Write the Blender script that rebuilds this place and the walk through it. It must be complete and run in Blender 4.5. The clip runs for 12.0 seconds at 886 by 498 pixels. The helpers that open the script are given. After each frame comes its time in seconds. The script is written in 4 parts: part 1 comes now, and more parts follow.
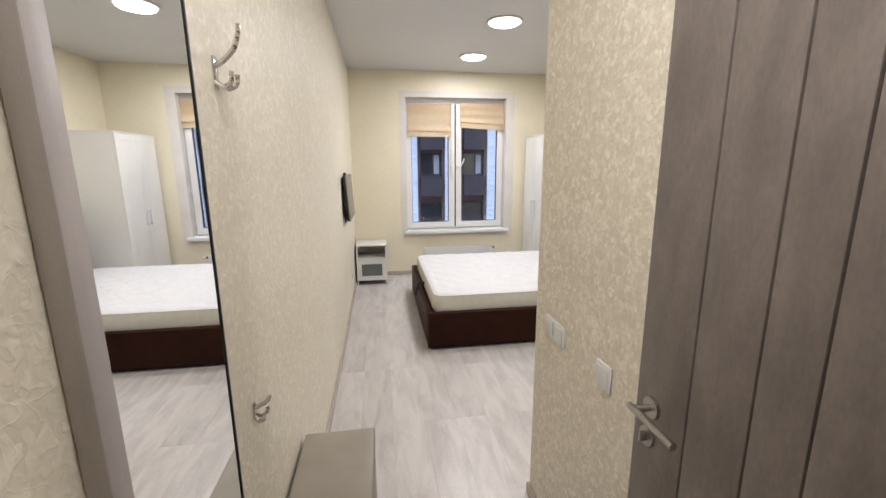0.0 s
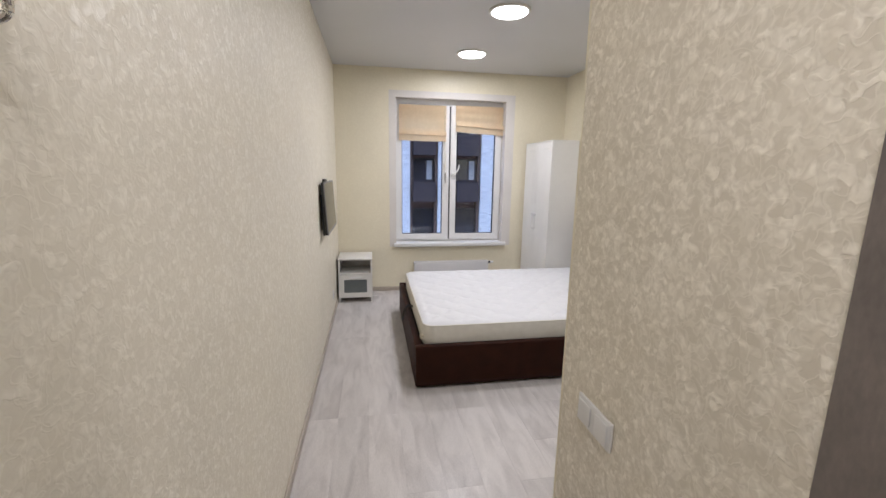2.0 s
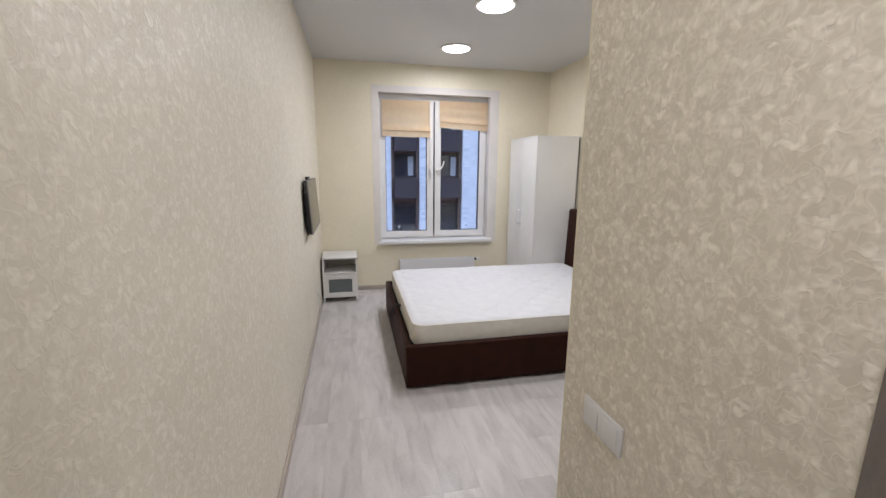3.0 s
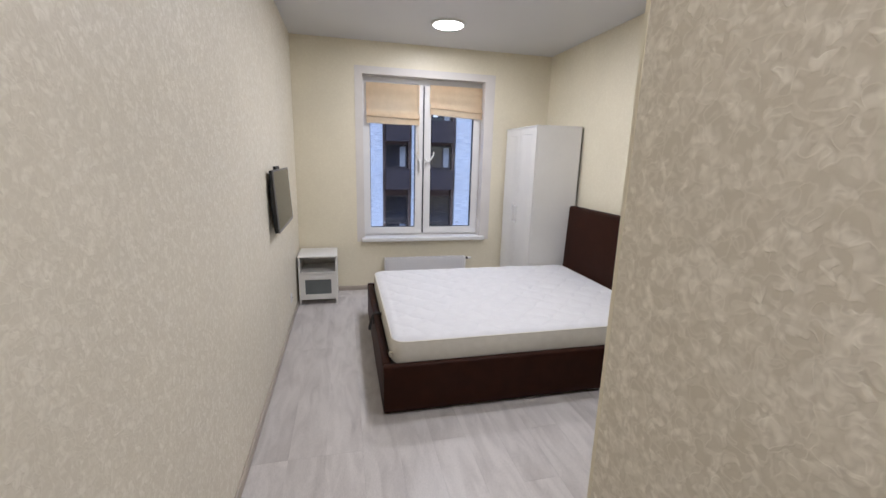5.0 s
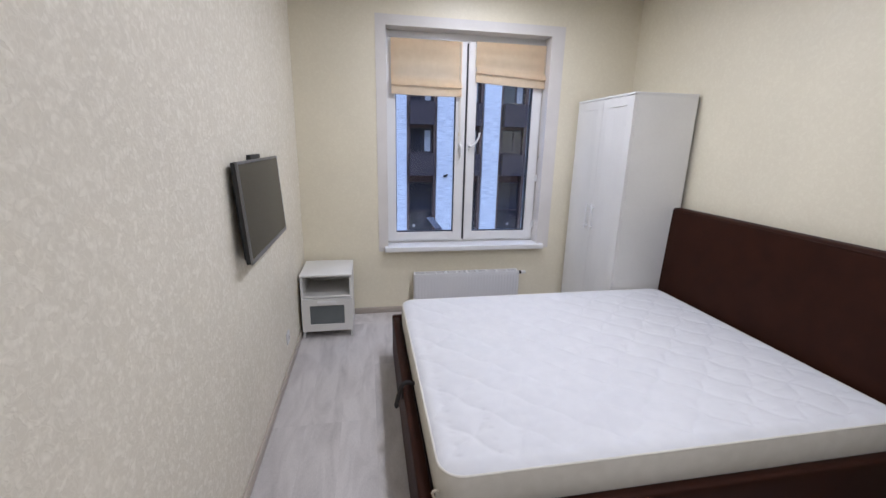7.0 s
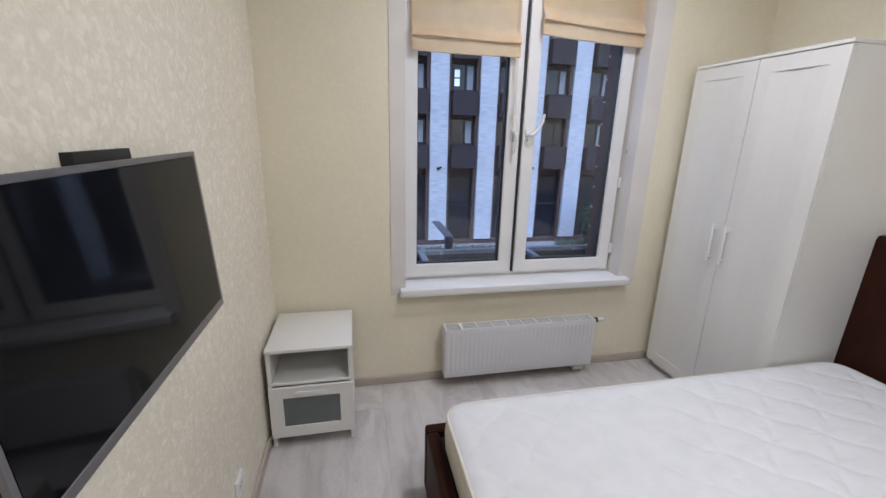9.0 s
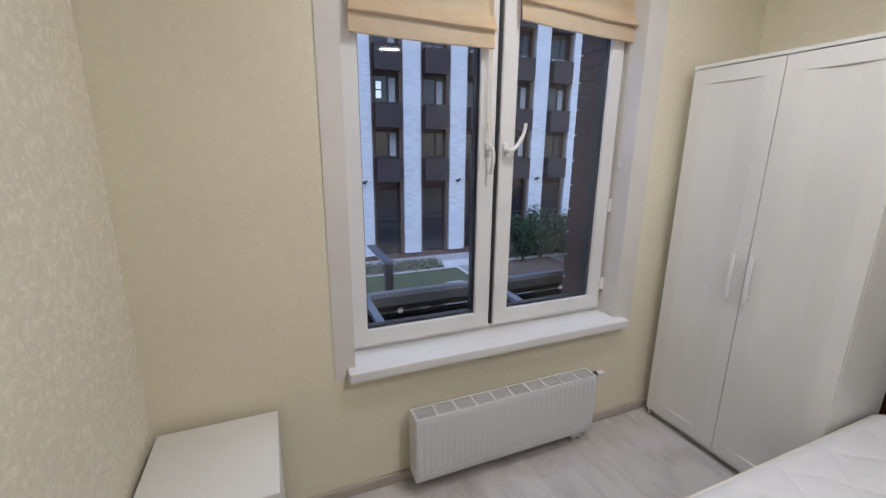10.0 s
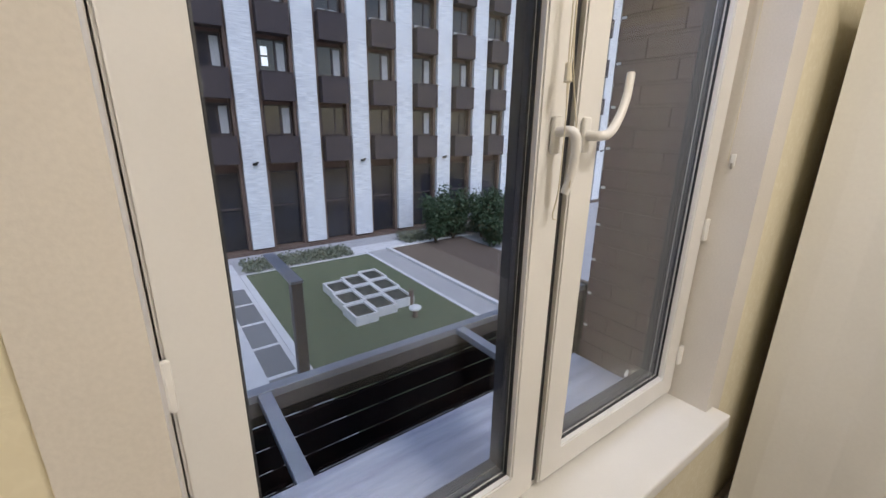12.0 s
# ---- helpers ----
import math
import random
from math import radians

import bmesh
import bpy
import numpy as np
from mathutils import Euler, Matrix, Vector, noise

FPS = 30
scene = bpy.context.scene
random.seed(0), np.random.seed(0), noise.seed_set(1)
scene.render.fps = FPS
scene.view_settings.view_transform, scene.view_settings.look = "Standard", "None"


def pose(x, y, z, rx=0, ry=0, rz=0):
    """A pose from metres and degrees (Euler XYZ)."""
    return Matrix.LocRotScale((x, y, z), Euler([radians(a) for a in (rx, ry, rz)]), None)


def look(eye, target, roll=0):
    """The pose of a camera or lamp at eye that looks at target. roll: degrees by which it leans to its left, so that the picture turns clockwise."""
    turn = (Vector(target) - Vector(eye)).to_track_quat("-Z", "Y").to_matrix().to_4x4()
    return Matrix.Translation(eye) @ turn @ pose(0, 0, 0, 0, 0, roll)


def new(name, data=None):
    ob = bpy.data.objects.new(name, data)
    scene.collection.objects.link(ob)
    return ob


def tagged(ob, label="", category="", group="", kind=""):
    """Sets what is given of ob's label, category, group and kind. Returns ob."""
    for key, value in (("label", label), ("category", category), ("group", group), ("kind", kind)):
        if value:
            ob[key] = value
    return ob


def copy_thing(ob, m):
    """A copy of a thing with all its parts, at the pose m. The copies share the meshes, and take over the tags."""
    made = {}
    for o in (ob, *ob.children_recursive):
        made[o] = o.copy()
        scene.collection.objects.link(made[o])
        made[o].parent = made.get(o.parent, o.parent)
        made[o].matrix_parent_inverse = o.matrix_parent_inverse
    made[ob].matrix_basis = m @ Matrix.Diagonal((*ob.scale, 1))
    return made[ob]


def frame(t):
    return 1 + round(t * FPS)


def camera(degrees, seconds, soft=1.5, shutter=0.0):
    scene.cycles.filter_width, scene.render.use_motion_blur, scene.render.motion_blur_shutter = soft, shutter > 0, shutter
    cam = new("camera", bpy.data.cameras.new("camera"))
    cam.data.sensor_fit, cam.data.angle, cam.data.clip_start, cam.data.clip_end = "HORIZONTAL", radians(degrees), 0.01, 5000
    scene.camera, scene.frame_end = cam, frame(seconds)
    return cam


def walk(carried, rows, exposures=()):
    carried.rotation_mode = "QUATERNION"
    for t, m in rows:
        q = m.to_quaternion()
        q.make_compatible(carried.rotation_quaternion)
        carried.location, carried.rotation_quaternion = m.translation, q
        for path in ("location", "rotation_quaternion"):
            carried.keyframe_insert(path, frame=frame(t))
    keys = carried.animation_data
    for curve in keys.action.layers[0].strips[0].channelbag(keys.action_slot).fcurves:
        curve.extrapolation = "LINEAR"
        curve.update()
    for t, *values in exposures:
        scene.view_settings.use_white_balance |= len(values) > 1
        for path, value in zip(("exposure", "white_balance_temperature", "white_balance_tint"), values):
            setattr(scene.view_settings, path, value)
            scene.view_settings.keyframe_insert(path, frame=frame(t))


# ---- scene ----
cam = camera(94.6, 12.0)
PATH = [
    (0, (0.102, 0.274, 1.526), (0.399, 2.212, 1.128), -0.4),
    (0.5, (0.125, 0.435, 1.54), (0.351, 2.383, 1.147), -0.2),
    (1, (0.108, 0.604, 1.553), (0.458, 2.538, 1.185), 0.7),
    (1.5, (0.116, 0.708, 1.55), (0.473, 2.641, 1.182), 1.0),
    (2, (0.175, 0.767, 1.55), (0.514, 2.702, 1.177), 0.9),
    (2.5, (0.165, 0.81, 1.554), (0.534, 2.738, 1.171), 0.4),
    (3, (0.136, 0.828, 1.554), (0.561, 2.743, 1.163), 0.5),
    (5, (0.264, 1.223, 1.552), (0.725, 3.121, 1.122), 1.5),
    (5.5, (0.283, 1.51, 1.545), (0.798, 3.389, 1.093), 1.5),
    (6, (0.309, 1.768, 1.53), (0.817, 3.644, 1.058), 0.9),
    (6.5, (0.342, 2.076, 1.538), (0.756, 3.971, 1.052), 1.1),
    (7, (0.314, 2.417, 1.54), (0.666, 4.32, 1.037), 1.2),
    (7.2, (0.299, 2.533, 1.555), (0.636, 4.438, 1.048), 1.7),
    (8.8, (0.237, 3.585, 1.542), (0.613, 5.471, 0.992), 1.3),
    (9, (0.212, 3.746, 1.508), (0.619, 5.628, 0.966), 1.4),
    (9.5, (0.233, 4.078, 1.528), (0.721, 5.943, 0.994), 0.4),
    (10, (0.225, 4.439, 1.525), (0.967, 6.232, 1.042), 0.5),
    (10.5, (0.233, 4.759, 1.527), (1.048, 6.518, 1.034), 0.4),
    (11, (0.324, 5.076, 1.53), (1.104, 6.838, 0.997), 1.1),
    (11.5, (0.411, 5.382, 1.519), (1.349, 7.052, 0.943), 1.6),
    (12, (0.499, 5.589, 1.528), (1.626, 7.137, 0.949), 0.9),
]
EXPOSURES = [(0.0, 1.10, 6000, 15), (0.5, 1.04, 5950, 15.5), (1.0, 1.02, 5900, 16), (2.0, 0.81, 5780, 16.5), (3.0, 0.77, 5720, 16.5), (5.5, 0.71, 5640, 17.5), (7.0, 0.69, 5400, 18.5), (9.0, 0.60, 5640, 15.5), (9.5, 0.53, 5760, 15.5), (10.0, 0.45, 5880, 15), (10.5, 0.48, 6080, 14.5), (11.0, 0.53, 6700, 14), (11.5, 0.54, 6950, 14), (12.0, 0.67, 6950, 13.5)]
walk(cam, [(t, look(eye, target, roll)) for t, eye, target, roll in PATH], EXPOSURES)

# ---- light ----
world = bpy.data.worlds.new("world")
scene.world = world
world.use_nodes = True
wn = world.node_tree.nodes
sky = wn.new("ShaderNodeTexSky")
sky.sky_type = "NISHITA"
sky.sun_disc = False
sky.sun_elevation = radians(55)
sky.sun_rotation = radians(180)
wn["Background"].inputs["Strength"].default_value = 0.15
world.node_tree.links.new(sky.outputs["Color"], wn["Background"].inputs["Color"])
sun_data = bpy.data.lights.new("sun", "SUN")
sun_data.energy, sun_data.angle, sun_data.color = 1.1, radians(45), (0.61, 0.72, 1.0)
sun = new("sun", sun_data)
sun.matrix_world = look((4, -50, 90), (8, 13, 0))
# added area lamp hidden under the outer lintel, in place of steep skylight
sky_fill_data = bpy.data.lights.new("sky_fill_lamp", "AREA")
sky_fill_data.shape, sky_fill_data.size, sky_fill_data.size_y, sky_fill_data.energy, sky_fill_data.color = "RECTANGLE", 1.3, 0.28, 5.0, (0.30, 0.50, 1.0)
sky_fill = new("sky_fill_lamp", sky_fill_data)
sky_fill.matrix_world = look((1.19, 6.37, 2.60), (1.19, 6.17, 1.60))
LAMP_POWER = 10.0
LAMP_COLOUR = (1.0, 0.965, 0.90)

# ---- plan ----
XL, XR, YN, YS, CEIL = -0.25, 2.69, 6.0, -0.9, 2.76      # room: left, right, window wall, back wall, ceiling
PX, PY, PT = 0.755, 1.87, 0.12                          # partition face, its end, its thickness
WX0, WX1, WZ0, WZ1 = 0.475, 1.90, 0.585, 2.442            # window opening
YO = 6.545                                               # outer face of the house
GROUND = -5.2


# ---- materials ----
def mat(name, base, rough=0.5, metal=0.0, base2=None, scale=8.0, fine=0.0, fine_scale=200.0, bump=0.0, spread=0.0, stretch=(1, 1, 1), detail=4.0, distort=0.0, lo=0.35, hi=0.65, rough2=None, sheen=0.0, gloss=0.5):
    """Principled material: two base colours mixed by a coarse noise, a fine noise for grain and relief, and a shift from piece to piece."""
    m = bpy.data.materials.new(name)
    m.use_nodes = True
    nt = m.node_tree
    n, l = nt.nodes, nt.links
    p = n["Principled BSDF"]
    p.inputs["Roughness"].default_value, p.inputs["Metallic"].default_value = rough, metal
    if base2 is None:
        base2 = tuple(c * 0.9 for c in base)
    tc = n.new("ShaderNodeTexCoord")
    mp = n.new("ShaderNodeMapping")
    mp.inputs["Scale"].default_value = stretch
    info = n.new("ShaderNodeObjectInfo")
    if spread:
        shift = n.new("ShaderNodeMath")
        shift.operation = "MULTIPLY"
        shift.inputs[1].default_value = 37.0
        l.new(info.outputs["Random"], shift.inputs[0])
        l.new(shift.outputs[0], mp.inputs["Location"])
    l.new(tc.outputs["Object"], mp.inputs["Vector"])
    coarse = n.new("ShaderNodeTexNoise")
    coarse.inputs["Scale"].default_value, coarse.inputs["Detail"].default_value, coarse.inputs["Distortion"].default_value = scale, detail, distort
    l.new(mp.outputs["Vector"], coarse.inputs["Vector"])
    ramp = n.new("ShaderNodeMapRange")
    ramp.inputs["From Min"].default_value, ramp.inputs["From Max"].default_value = lo, hi
    l.new(coarse.outputs["Fac"], ramp.inputs["Value"])
    mix = n.new("ShaderNodeMix")
    mix.data_type = "RGBA"
    mix.inputs["A"].default_value, mix.inputs["B"].default_value = (*base, 1), (*base2, 1)
    l.new(ramp.outputs["Result"], mix.inputs["Factor"])
    colour = mix.outputs["Result"]
    grain = n.new("ShaderNodeTexNoise")
    grain.inputs["Scale"].default_value, grain.inputs["Detail"].default_value = fine_scale, 3.0
    l.new(mp.outputs["Vector"], grain.inputs["Vector"])
    if fine or spread:
        hsv = n.new("ShaderNodeHueSaturation")
        value = n.new("ShaderNodeMapRange")
        value.inputs["From Min"].default_value, value.inputs["From Max"].default_value = 0.3, 0.7
        value.inputs["To Min"].default_value, value.inputs["To Max"].default_value = 1 - fine, 1 + fine
        l.new(grain.outputs["Fac"], value.inputs["Value"])
        out = value.outputs["Result"]
        if spread:
            tone = n.new("ShaderNodeMapRange")
            tone.inputs["To Min"].default_value, tone.inputs["To Max"].default_value = 1 - spread, 1 + spread
            l.new(info.outputs["Random"], tone.inputs["Value"])
            both = n.new("ShaderNodeMath")
            both.operation = "MULTIPLY"
            l.new(out, both.inputs[0])
            l.new(tone.outputs["Result"], both.inputs[1])
            out = both.outputs[0]
        l.new(out, hsv.inputs["Value"])
        l.new(colour, hsv.inputs["Color"])
        colour = hsv.outputs["Color"]
    l.new(colour, p.inputs["Base Color"])
    if rough2 is not None:
        rr = n.new("ShaderNodeMapRange")
        rr.inputs["To Min"].default_value, rr.inputs["To Max"].default_value = rough, rough2
        l.new(ramp.outputs["Result"], rr.inputs["Value"])
        l.new(rr.outputs["Result"], p.inputs["Roughness"])
    if bump:
        b = n.new("ShaderNodeBump")
        b.inputs["Strength"].default_value, b.inputs["Distance"].default_value = bump, 0.002
        l.new(grain.outputs["Fac"], b.inputs["Height"])
        l.new(b.outputs["Normal"], p.inputs["Normal"])
    p.inputs["Specular IOR Level"].default_value = gloss
    if sheen:
        p.inputs["Sheen Weight"].default_value = sheen
    return m


def wallpaper(name, ground, stroke, contrast=1.0, relief=0.4):
    """Embossed wallpaper: short curling pearly brush strokes on a matt ground, with slow shifts of tone."""
    m = bpy.data.materials.new(name)
    m.use_nodes = True
    n, l = m.node_tree.nodes, m.node_tree.links
    p = n["Principled BSDF"]
    tc = n.new("ShaderNodeTexCoord")

    def math_node(kind, one, two):
        node = n.new("ShaderNodeMath")
        node.operation = kind
        for k, v in enumerate((one, two)):
            if isinstance(v, (int, float)):
                node.inputs[k].default_value = v
            else:
                l.new(v, node.inputs[k])
        return node.outputs[0]

    def span(value, lo, hi, to_lo, to_hi, smooth=True):
        node = n.new("ShaderNodeMapRange")
        if smooth:
            node.interpolation_type = "SMOOTHSTEP"
        node.inputs["From Min"].default_value, node.inputs["From Max"].default_value = lo, hi
        node.inputs["To Min"].default_value, node.inputs["To Max"].default_value = to_lo, to_hi
        l.new(value, node.inputs["Value"])
        return node.outputs["Result"]

    # the ground the strokes are laid on is bent, so that they curl
    warp = n.new("ShaderNodeTexNoise")
    warp.inputs["Scale"].default_value, warp.inputs["Detail"].default_value = 26.0, 2.0
    l.new(tc.outputs["Object"], warp.inputs["Vector"])
    centre = n.new("ShaderNodeVectorMath")
    centre.operation = "SUBTRACT"
    centre.inputs[1].default_value = (0.5, 0.5, 0.5)
    l.new(warp.outputs["Color"], centre.inputs[0])
    size = n.new("ShaderNodeVectorMath")
    size.operation = "SCALE"
    size.inputs["Scale"].default_value = 0.060
    l.new(centre.outputs["Vector"], size.inputs[0])
    bent = n.new("ShaderNodeVectorMath")
    bent.operation = "ADD"
    l.new(tc.outputs["Object"], bent.inputs[0])
    l.new(size.outputs["Vector"], bent.inputs[1])
    # curled flakes, each of its own tone, and a web of thin ridges between them
    cell = n.new("ShaderNodeTexVoronoi")
    cell.feature = "SMOOTH_F1"
    cell.inputs["Scale"].default_value, cell.inputs["Smoothness"].default_value = 52.0, 0.35
    l.new(bent.outputs["Vector"], cell.inputs["Vector"])
    tone = n.new("ShaderNodeSeparateColor")
    l.new(cell.outputs["Color"], tone.inputs["Color"])
    petal = span(cell.outputs["Distance"], 0.80, 0.10, 0.25, 1.0)
    flakes = math_node("MULTIPLY", petal, span(tone.outputs["Red"], 0.15, 0.85, 0.10, 1.0))
    web = n.new("ShaderNodeTexNoise")
    web.inputs["Scale"].default_value, web.inputs["Detail"].default_value, web.inputs["Distortion"].default_value = 40.0, 1.0, 0.9
    l.new(tc.outputs["Object"], web.inputs["Vector"])
    ridge = span(math_node("ABSOLUTE", math_node("SUBTRACT", web.outputs["Fac"], 0.5), 0.0), 0.10, 0.0, 0.0, 1.0)
    mask = math_node("ADD", math_node("MULTIPLY", flakes, 0.85), math_node("MULTIPLY", ridge, 0.30))
    mix = n.new("ShaderNodeMix")
    mix.data_type = "RGBA"
    mix.inputs["A"].default_value, mix.inputs["B"].default_value = (*ground, 1), (*stroke, 1)
    l.new(math_node("MULTIPLY", mask, contrast), mix.inputs["Factor"])
    slow = n.new("ShaderNodeTexNoise")
    slow.inputs["Scale"].default_value = 2.2
    l.new(tc.outputs["Object"], slow.inputs["Vector"])
    hsv = n.new("ShaderNodeHueSaturation")
    l.new(span(slow.outputs["Fac"], 0.0, 1.0, 0.93, 1.07, False), hsv.inputs["Value"])
    l.new(mix.outputs["Result"], hsv.inputs["Color"])
    l.new(hsv.outputs["Color"], p.inputs["Base Color"])
    l.new(span(mask, 0.0, 1.0, 0.62, 0.30, False), p.inputs["Roughness"])
    grain = n.new("ShaderNodeTexNoise")
    grain.inputs["Scale"].default_value = 420.0
    l.new(tc.outputs["Object"], grain.inputs["Vector"])
    height = math_node("ADD", math_node("MULTIPLY", grain.outputs["Fac"], 0.14), mask)
    bump = n.new("ShaderNodeBump")
    bump.inputs["Strength"].default_value, bump.inputs["Distance"].default_value = relief, 0.0014
    l.new(height, bump.inputs["Height"])
    l.new(bump.outputs["Normal"], p.inputs["Normal"])
    return m


def glow(name, colour, strength):
    m = bpy.data.materials.new(name)
    m.use_nodes = True
    p = m.node_tree.nodes["Principled BSDF"]
    p.inputs["Base Color"].default_value = (0.8, 0.8, 0.8, 1)
    p.inputs["Emission Color"].default_value = (*colour, 1)
    p.inputs["Emission Strength"].default_value = strength
    return m


def glass_mat(name, tint=(1, 1, 1)):
    m = bpy.data.materials.new(name)
    m.use_nodes = True
    p = m.node_tree.nodes["Principled BSDF"]
    p.inputs["Base Color"].default_value = (*tint, 1)
    p.inputs["Transmission Weight"].default_value, p.inputs["Roughness"].default_value, p.inputs["IOR"].default_value = 1.0, 0.0, 1.25
    return m


M_PAPER = wallpaper("embossed_wallpaper", (0.645, 0.585, 0.47), (0.90, 0.84, 0.72), 0.9, 0.6)
# same paper as the partition, coloured paler and flatter for the light on it
M_WEST = wallpaper("embossed_wallpaper_lit", (0.70, 0.645, 0.52), (0.885, 0.83, 0.70), 0.64, 0.55)
M_CREAM = wallpaper("cream_wallpaper", (0.73, 0.668, 0.505), (0.79, 0.73, 0.565), 0.6, 0.15)
M_CEIL = mat("satin_ceiling", (0.62, 0.62, 0.63), 0.38, base2=(0.60, 0.60, 0.61), scale=1.5)
M_PLANK = mat("whitewashed_laminate", (0.585, 0.55, 0.52), 0.30, base2=(0.40, 0.368, 0.348), scale=2.4, fine=0.07, fine_scale=60.0, bump=0.10, spread=0.05, stretch=(5.0, 1.1, 1), detail=6.0, distort=0.7, lo=0.40, hi=0.82, rough2=0.46, gloss=0.35)
M_JOINT = mat("floor_joint", (0.50, 0.475, 0.455), 0.6)
M_BASEB = mat("grey_beige_plinth", (0.46, 0.40, 0.33), 0.45, base2=(0.40, 0.35, 0.29), scale=6, stretch=(1, 1, 8), fine=0.06)
M_WHITE = mat("white_foil", (0.735, 0.72, 0.68), 0.38, base2=(0.705, 0.69, 0.65), scale=3, fine=0.015, bump=0.04, fine_scale=90)
M_PVC = mat("white_pvc", (0.74, 0.73, 0.71), 0.28, base2=(0.70, 0.69, 0.67), scale=4, fine=0.01)
M_SILL = mat("white_sill", (0.74, 0.73, 0.71), 0.30, base2=(0.71, 0.70, 0.68), scale=5, fine=0.01)
M_PLASTER = mat("white_plaster_reveal", (0.675, 0.64, 0.595), 0.6, base2=(0.64, 0.605, 0.56), scale=5, fine=0.03, bump=0.1)
M_STICKER = mat("frosted_sticker", (0.36, 0.375, 0.42), 0.6)
M_GRAPH = mat("graphite_foil", (0.04, 0.041, 0.046), 0.4, fine=0.05)
# rubber of the glass gaskets, and the painted shade in the sash gap
M_GASKET_GAP = mat("black_rubber_and_gap_shade", (0.02, 0.02, 0.022), 0.6)
M_SPACER = mat("alu_spacer", (0.09, 0.092, 0.10), 0.35, 0.8)
M_GLASS = glass_mat("window_glass", (0.97, 0.985, 0.98))
M_FABRIC = mat("peach_linen", (0.92, 0.735, 0.49), 0.85, base2=(0.88, 0.695, 0.45), scale=20, fine=0.06, fine_scale=900, bump=0.25, sheen=0.2)
M_CORD = mat("cream_cord", (0.62, 0.56, 0.44), 0.7)
M_LEATHER = mat("dark_brown_leatherette", (0.033, 0.0112, 0.0062), 0.5, gloss=0.09, base2=(0.026, 0.0090, 0.0052), scale=9, fine=0.15, fine_scale=450, bump=0.22, rough2=0.5)
M_MATTRESS = mat("white_quilted_ticking", (0.70, 0.697, 0.70), 0.8, base2=(0.665, 0.662, 0.668), scale=14, fine=0.03, fine_scale=700, bump=0.25, sheen=0.15)
M_MATSIDE = mat("cream_mattress_border", (0.66, 0.63, 0.55), 0.8, base2=(0.62, 0.59, 0.51), scale=20, fine=0.04, fine_scale=600, bump=0.25)
M_STRAP = mat("black_webbing", (0.02, 0.017, 0.016), 0.7, fine=0.2, fine_scale=600, bump=0.3)
M_SCREEN = mat("black_screen", (0.004, 0.0045, 0.006), 0.05, gloss=0.14, base2=(0.006, 0.0065, 0.008), scale=4)
M_BEZEL = mat("grey_bezel", (0.20, 0.195, 0.20), 0.34, 0.6, fine=0.05)
M_BLACK = mat("black_plastic", (0.012, 0.012, 0.013), 0.45, fine=0.1)
M_CHROME = mat("chrome", (0.72, 0.71, 0.69), 0.14, 1.0, base2=(0.66, 0.65, 0.63), scale=30)
M_STEEL = mat("brushed_steel", (0.48, 0.46, 0.43), 0.32, 1.0, base2=(0.42, 0.40, 0.37), scale=20, stretch=(1, 1, 8), fine=0.05)
M_TAUPE = mat("taupe_leatherette", (0.30, 0.262, 0.21), 0.5, base2=(0.26, 0.23, 0.185), scale=8, fine=0.06, fine_scale=500, bump=0.2)
M_DOOR = mat("grey_oak_veneer", (0.20, 0.167, 0.145), 0.42, base2=(0.145, 0.122, 0.108), scale=5, stretch=(2.2, 2.2, 0.9), detail=6, distort=0.6, fine=0.09, fine_scale=70, bump=0.1)
M_GROOVE = mat("door_groove", (0.07, 0.055, 0.045), 0.6)
M_MIRROR = mat("mirror_silver", (0.93, 0.94, 0.94), 0.0, 1.0, base2=(0.93, 0.94, 0.94))
M_MFRAME = mat("pale_ash_frame", (0.42, 0.385, 0.37), 0.4, base2=(0.37, 0.34, 0.33), scale=6, stretch=(6, 6, 0.8), fine=0.05)
M_FROST = mat("frosted_grey_glass", (0.135, 0.15, 0.15), 0.35, base2=(0.12, 0.135, 0.135), scale=9, fine=0.04)
M_TABLE = mat("pale_birch_laminate", (0.60, 0.53, 0.46), 0.35, base2=(0.56, 0.49, 0.42), scale=5, stretch=(1, 8, 1), fine=0.04)
M_CHAIR = mat("white_lacquered_wood", (0.74, 0.725, 0.69), 0.35, base2=(0.70, 0.685, 0.65), scale=6, fine=0.02, bump=0.05)
M_CUSHION = mat("cream_seat_cloth", (0.56, 0.535, 0.47), 0.85, base2=(0.52, 0.50, 0.44), scale=12, fine=0.05, fine_scale=700, bump=0.3)
M_RAD = mat("white_enamel", (0.68, 0.67, 0.665), 0.35, base2=(0.65, 0.64, 0.635), scale=4, fine=0.01)
# fins coloured near black to put shade into the grille slots
M_SLOT_SHADE = mat("convector_slot_shade", (0.045, 0.042, 0.04), 0.6)
M_LED = glow("led_diffuser", (1.0, 0.94, 0.84), 6.0)
M_BRICKW = mat("white_glazed_brick", (0.74, 0.76, 0.80), 0.55, base2=(0.52, 0.55, 0.60), scale=2.2, stretch=(0.8, 1, 9), detail=6, fine=0.18, fine_scale=24, bump=0.5)
M_BRICKB = mat("dark_brown_brick", (0.105, 0.058, 0.054), 0.75, base2=(0.085, 0.046, 0.043), scale=4, stretch=(1, 1, 5), fine=0.2, fine_scale=30, bump=0.3, spread=0.05)
M_MORTAR = mat("brown_mortar", (0.09, 0.051, 0.047), 0.9, fine=0.1)
M_FIN = mat("slate_grey_render", (0.11, 0.105, 0.125), 0.7, base2=(0.085, 0.08, 0.095), scale=2, fine=0.05)
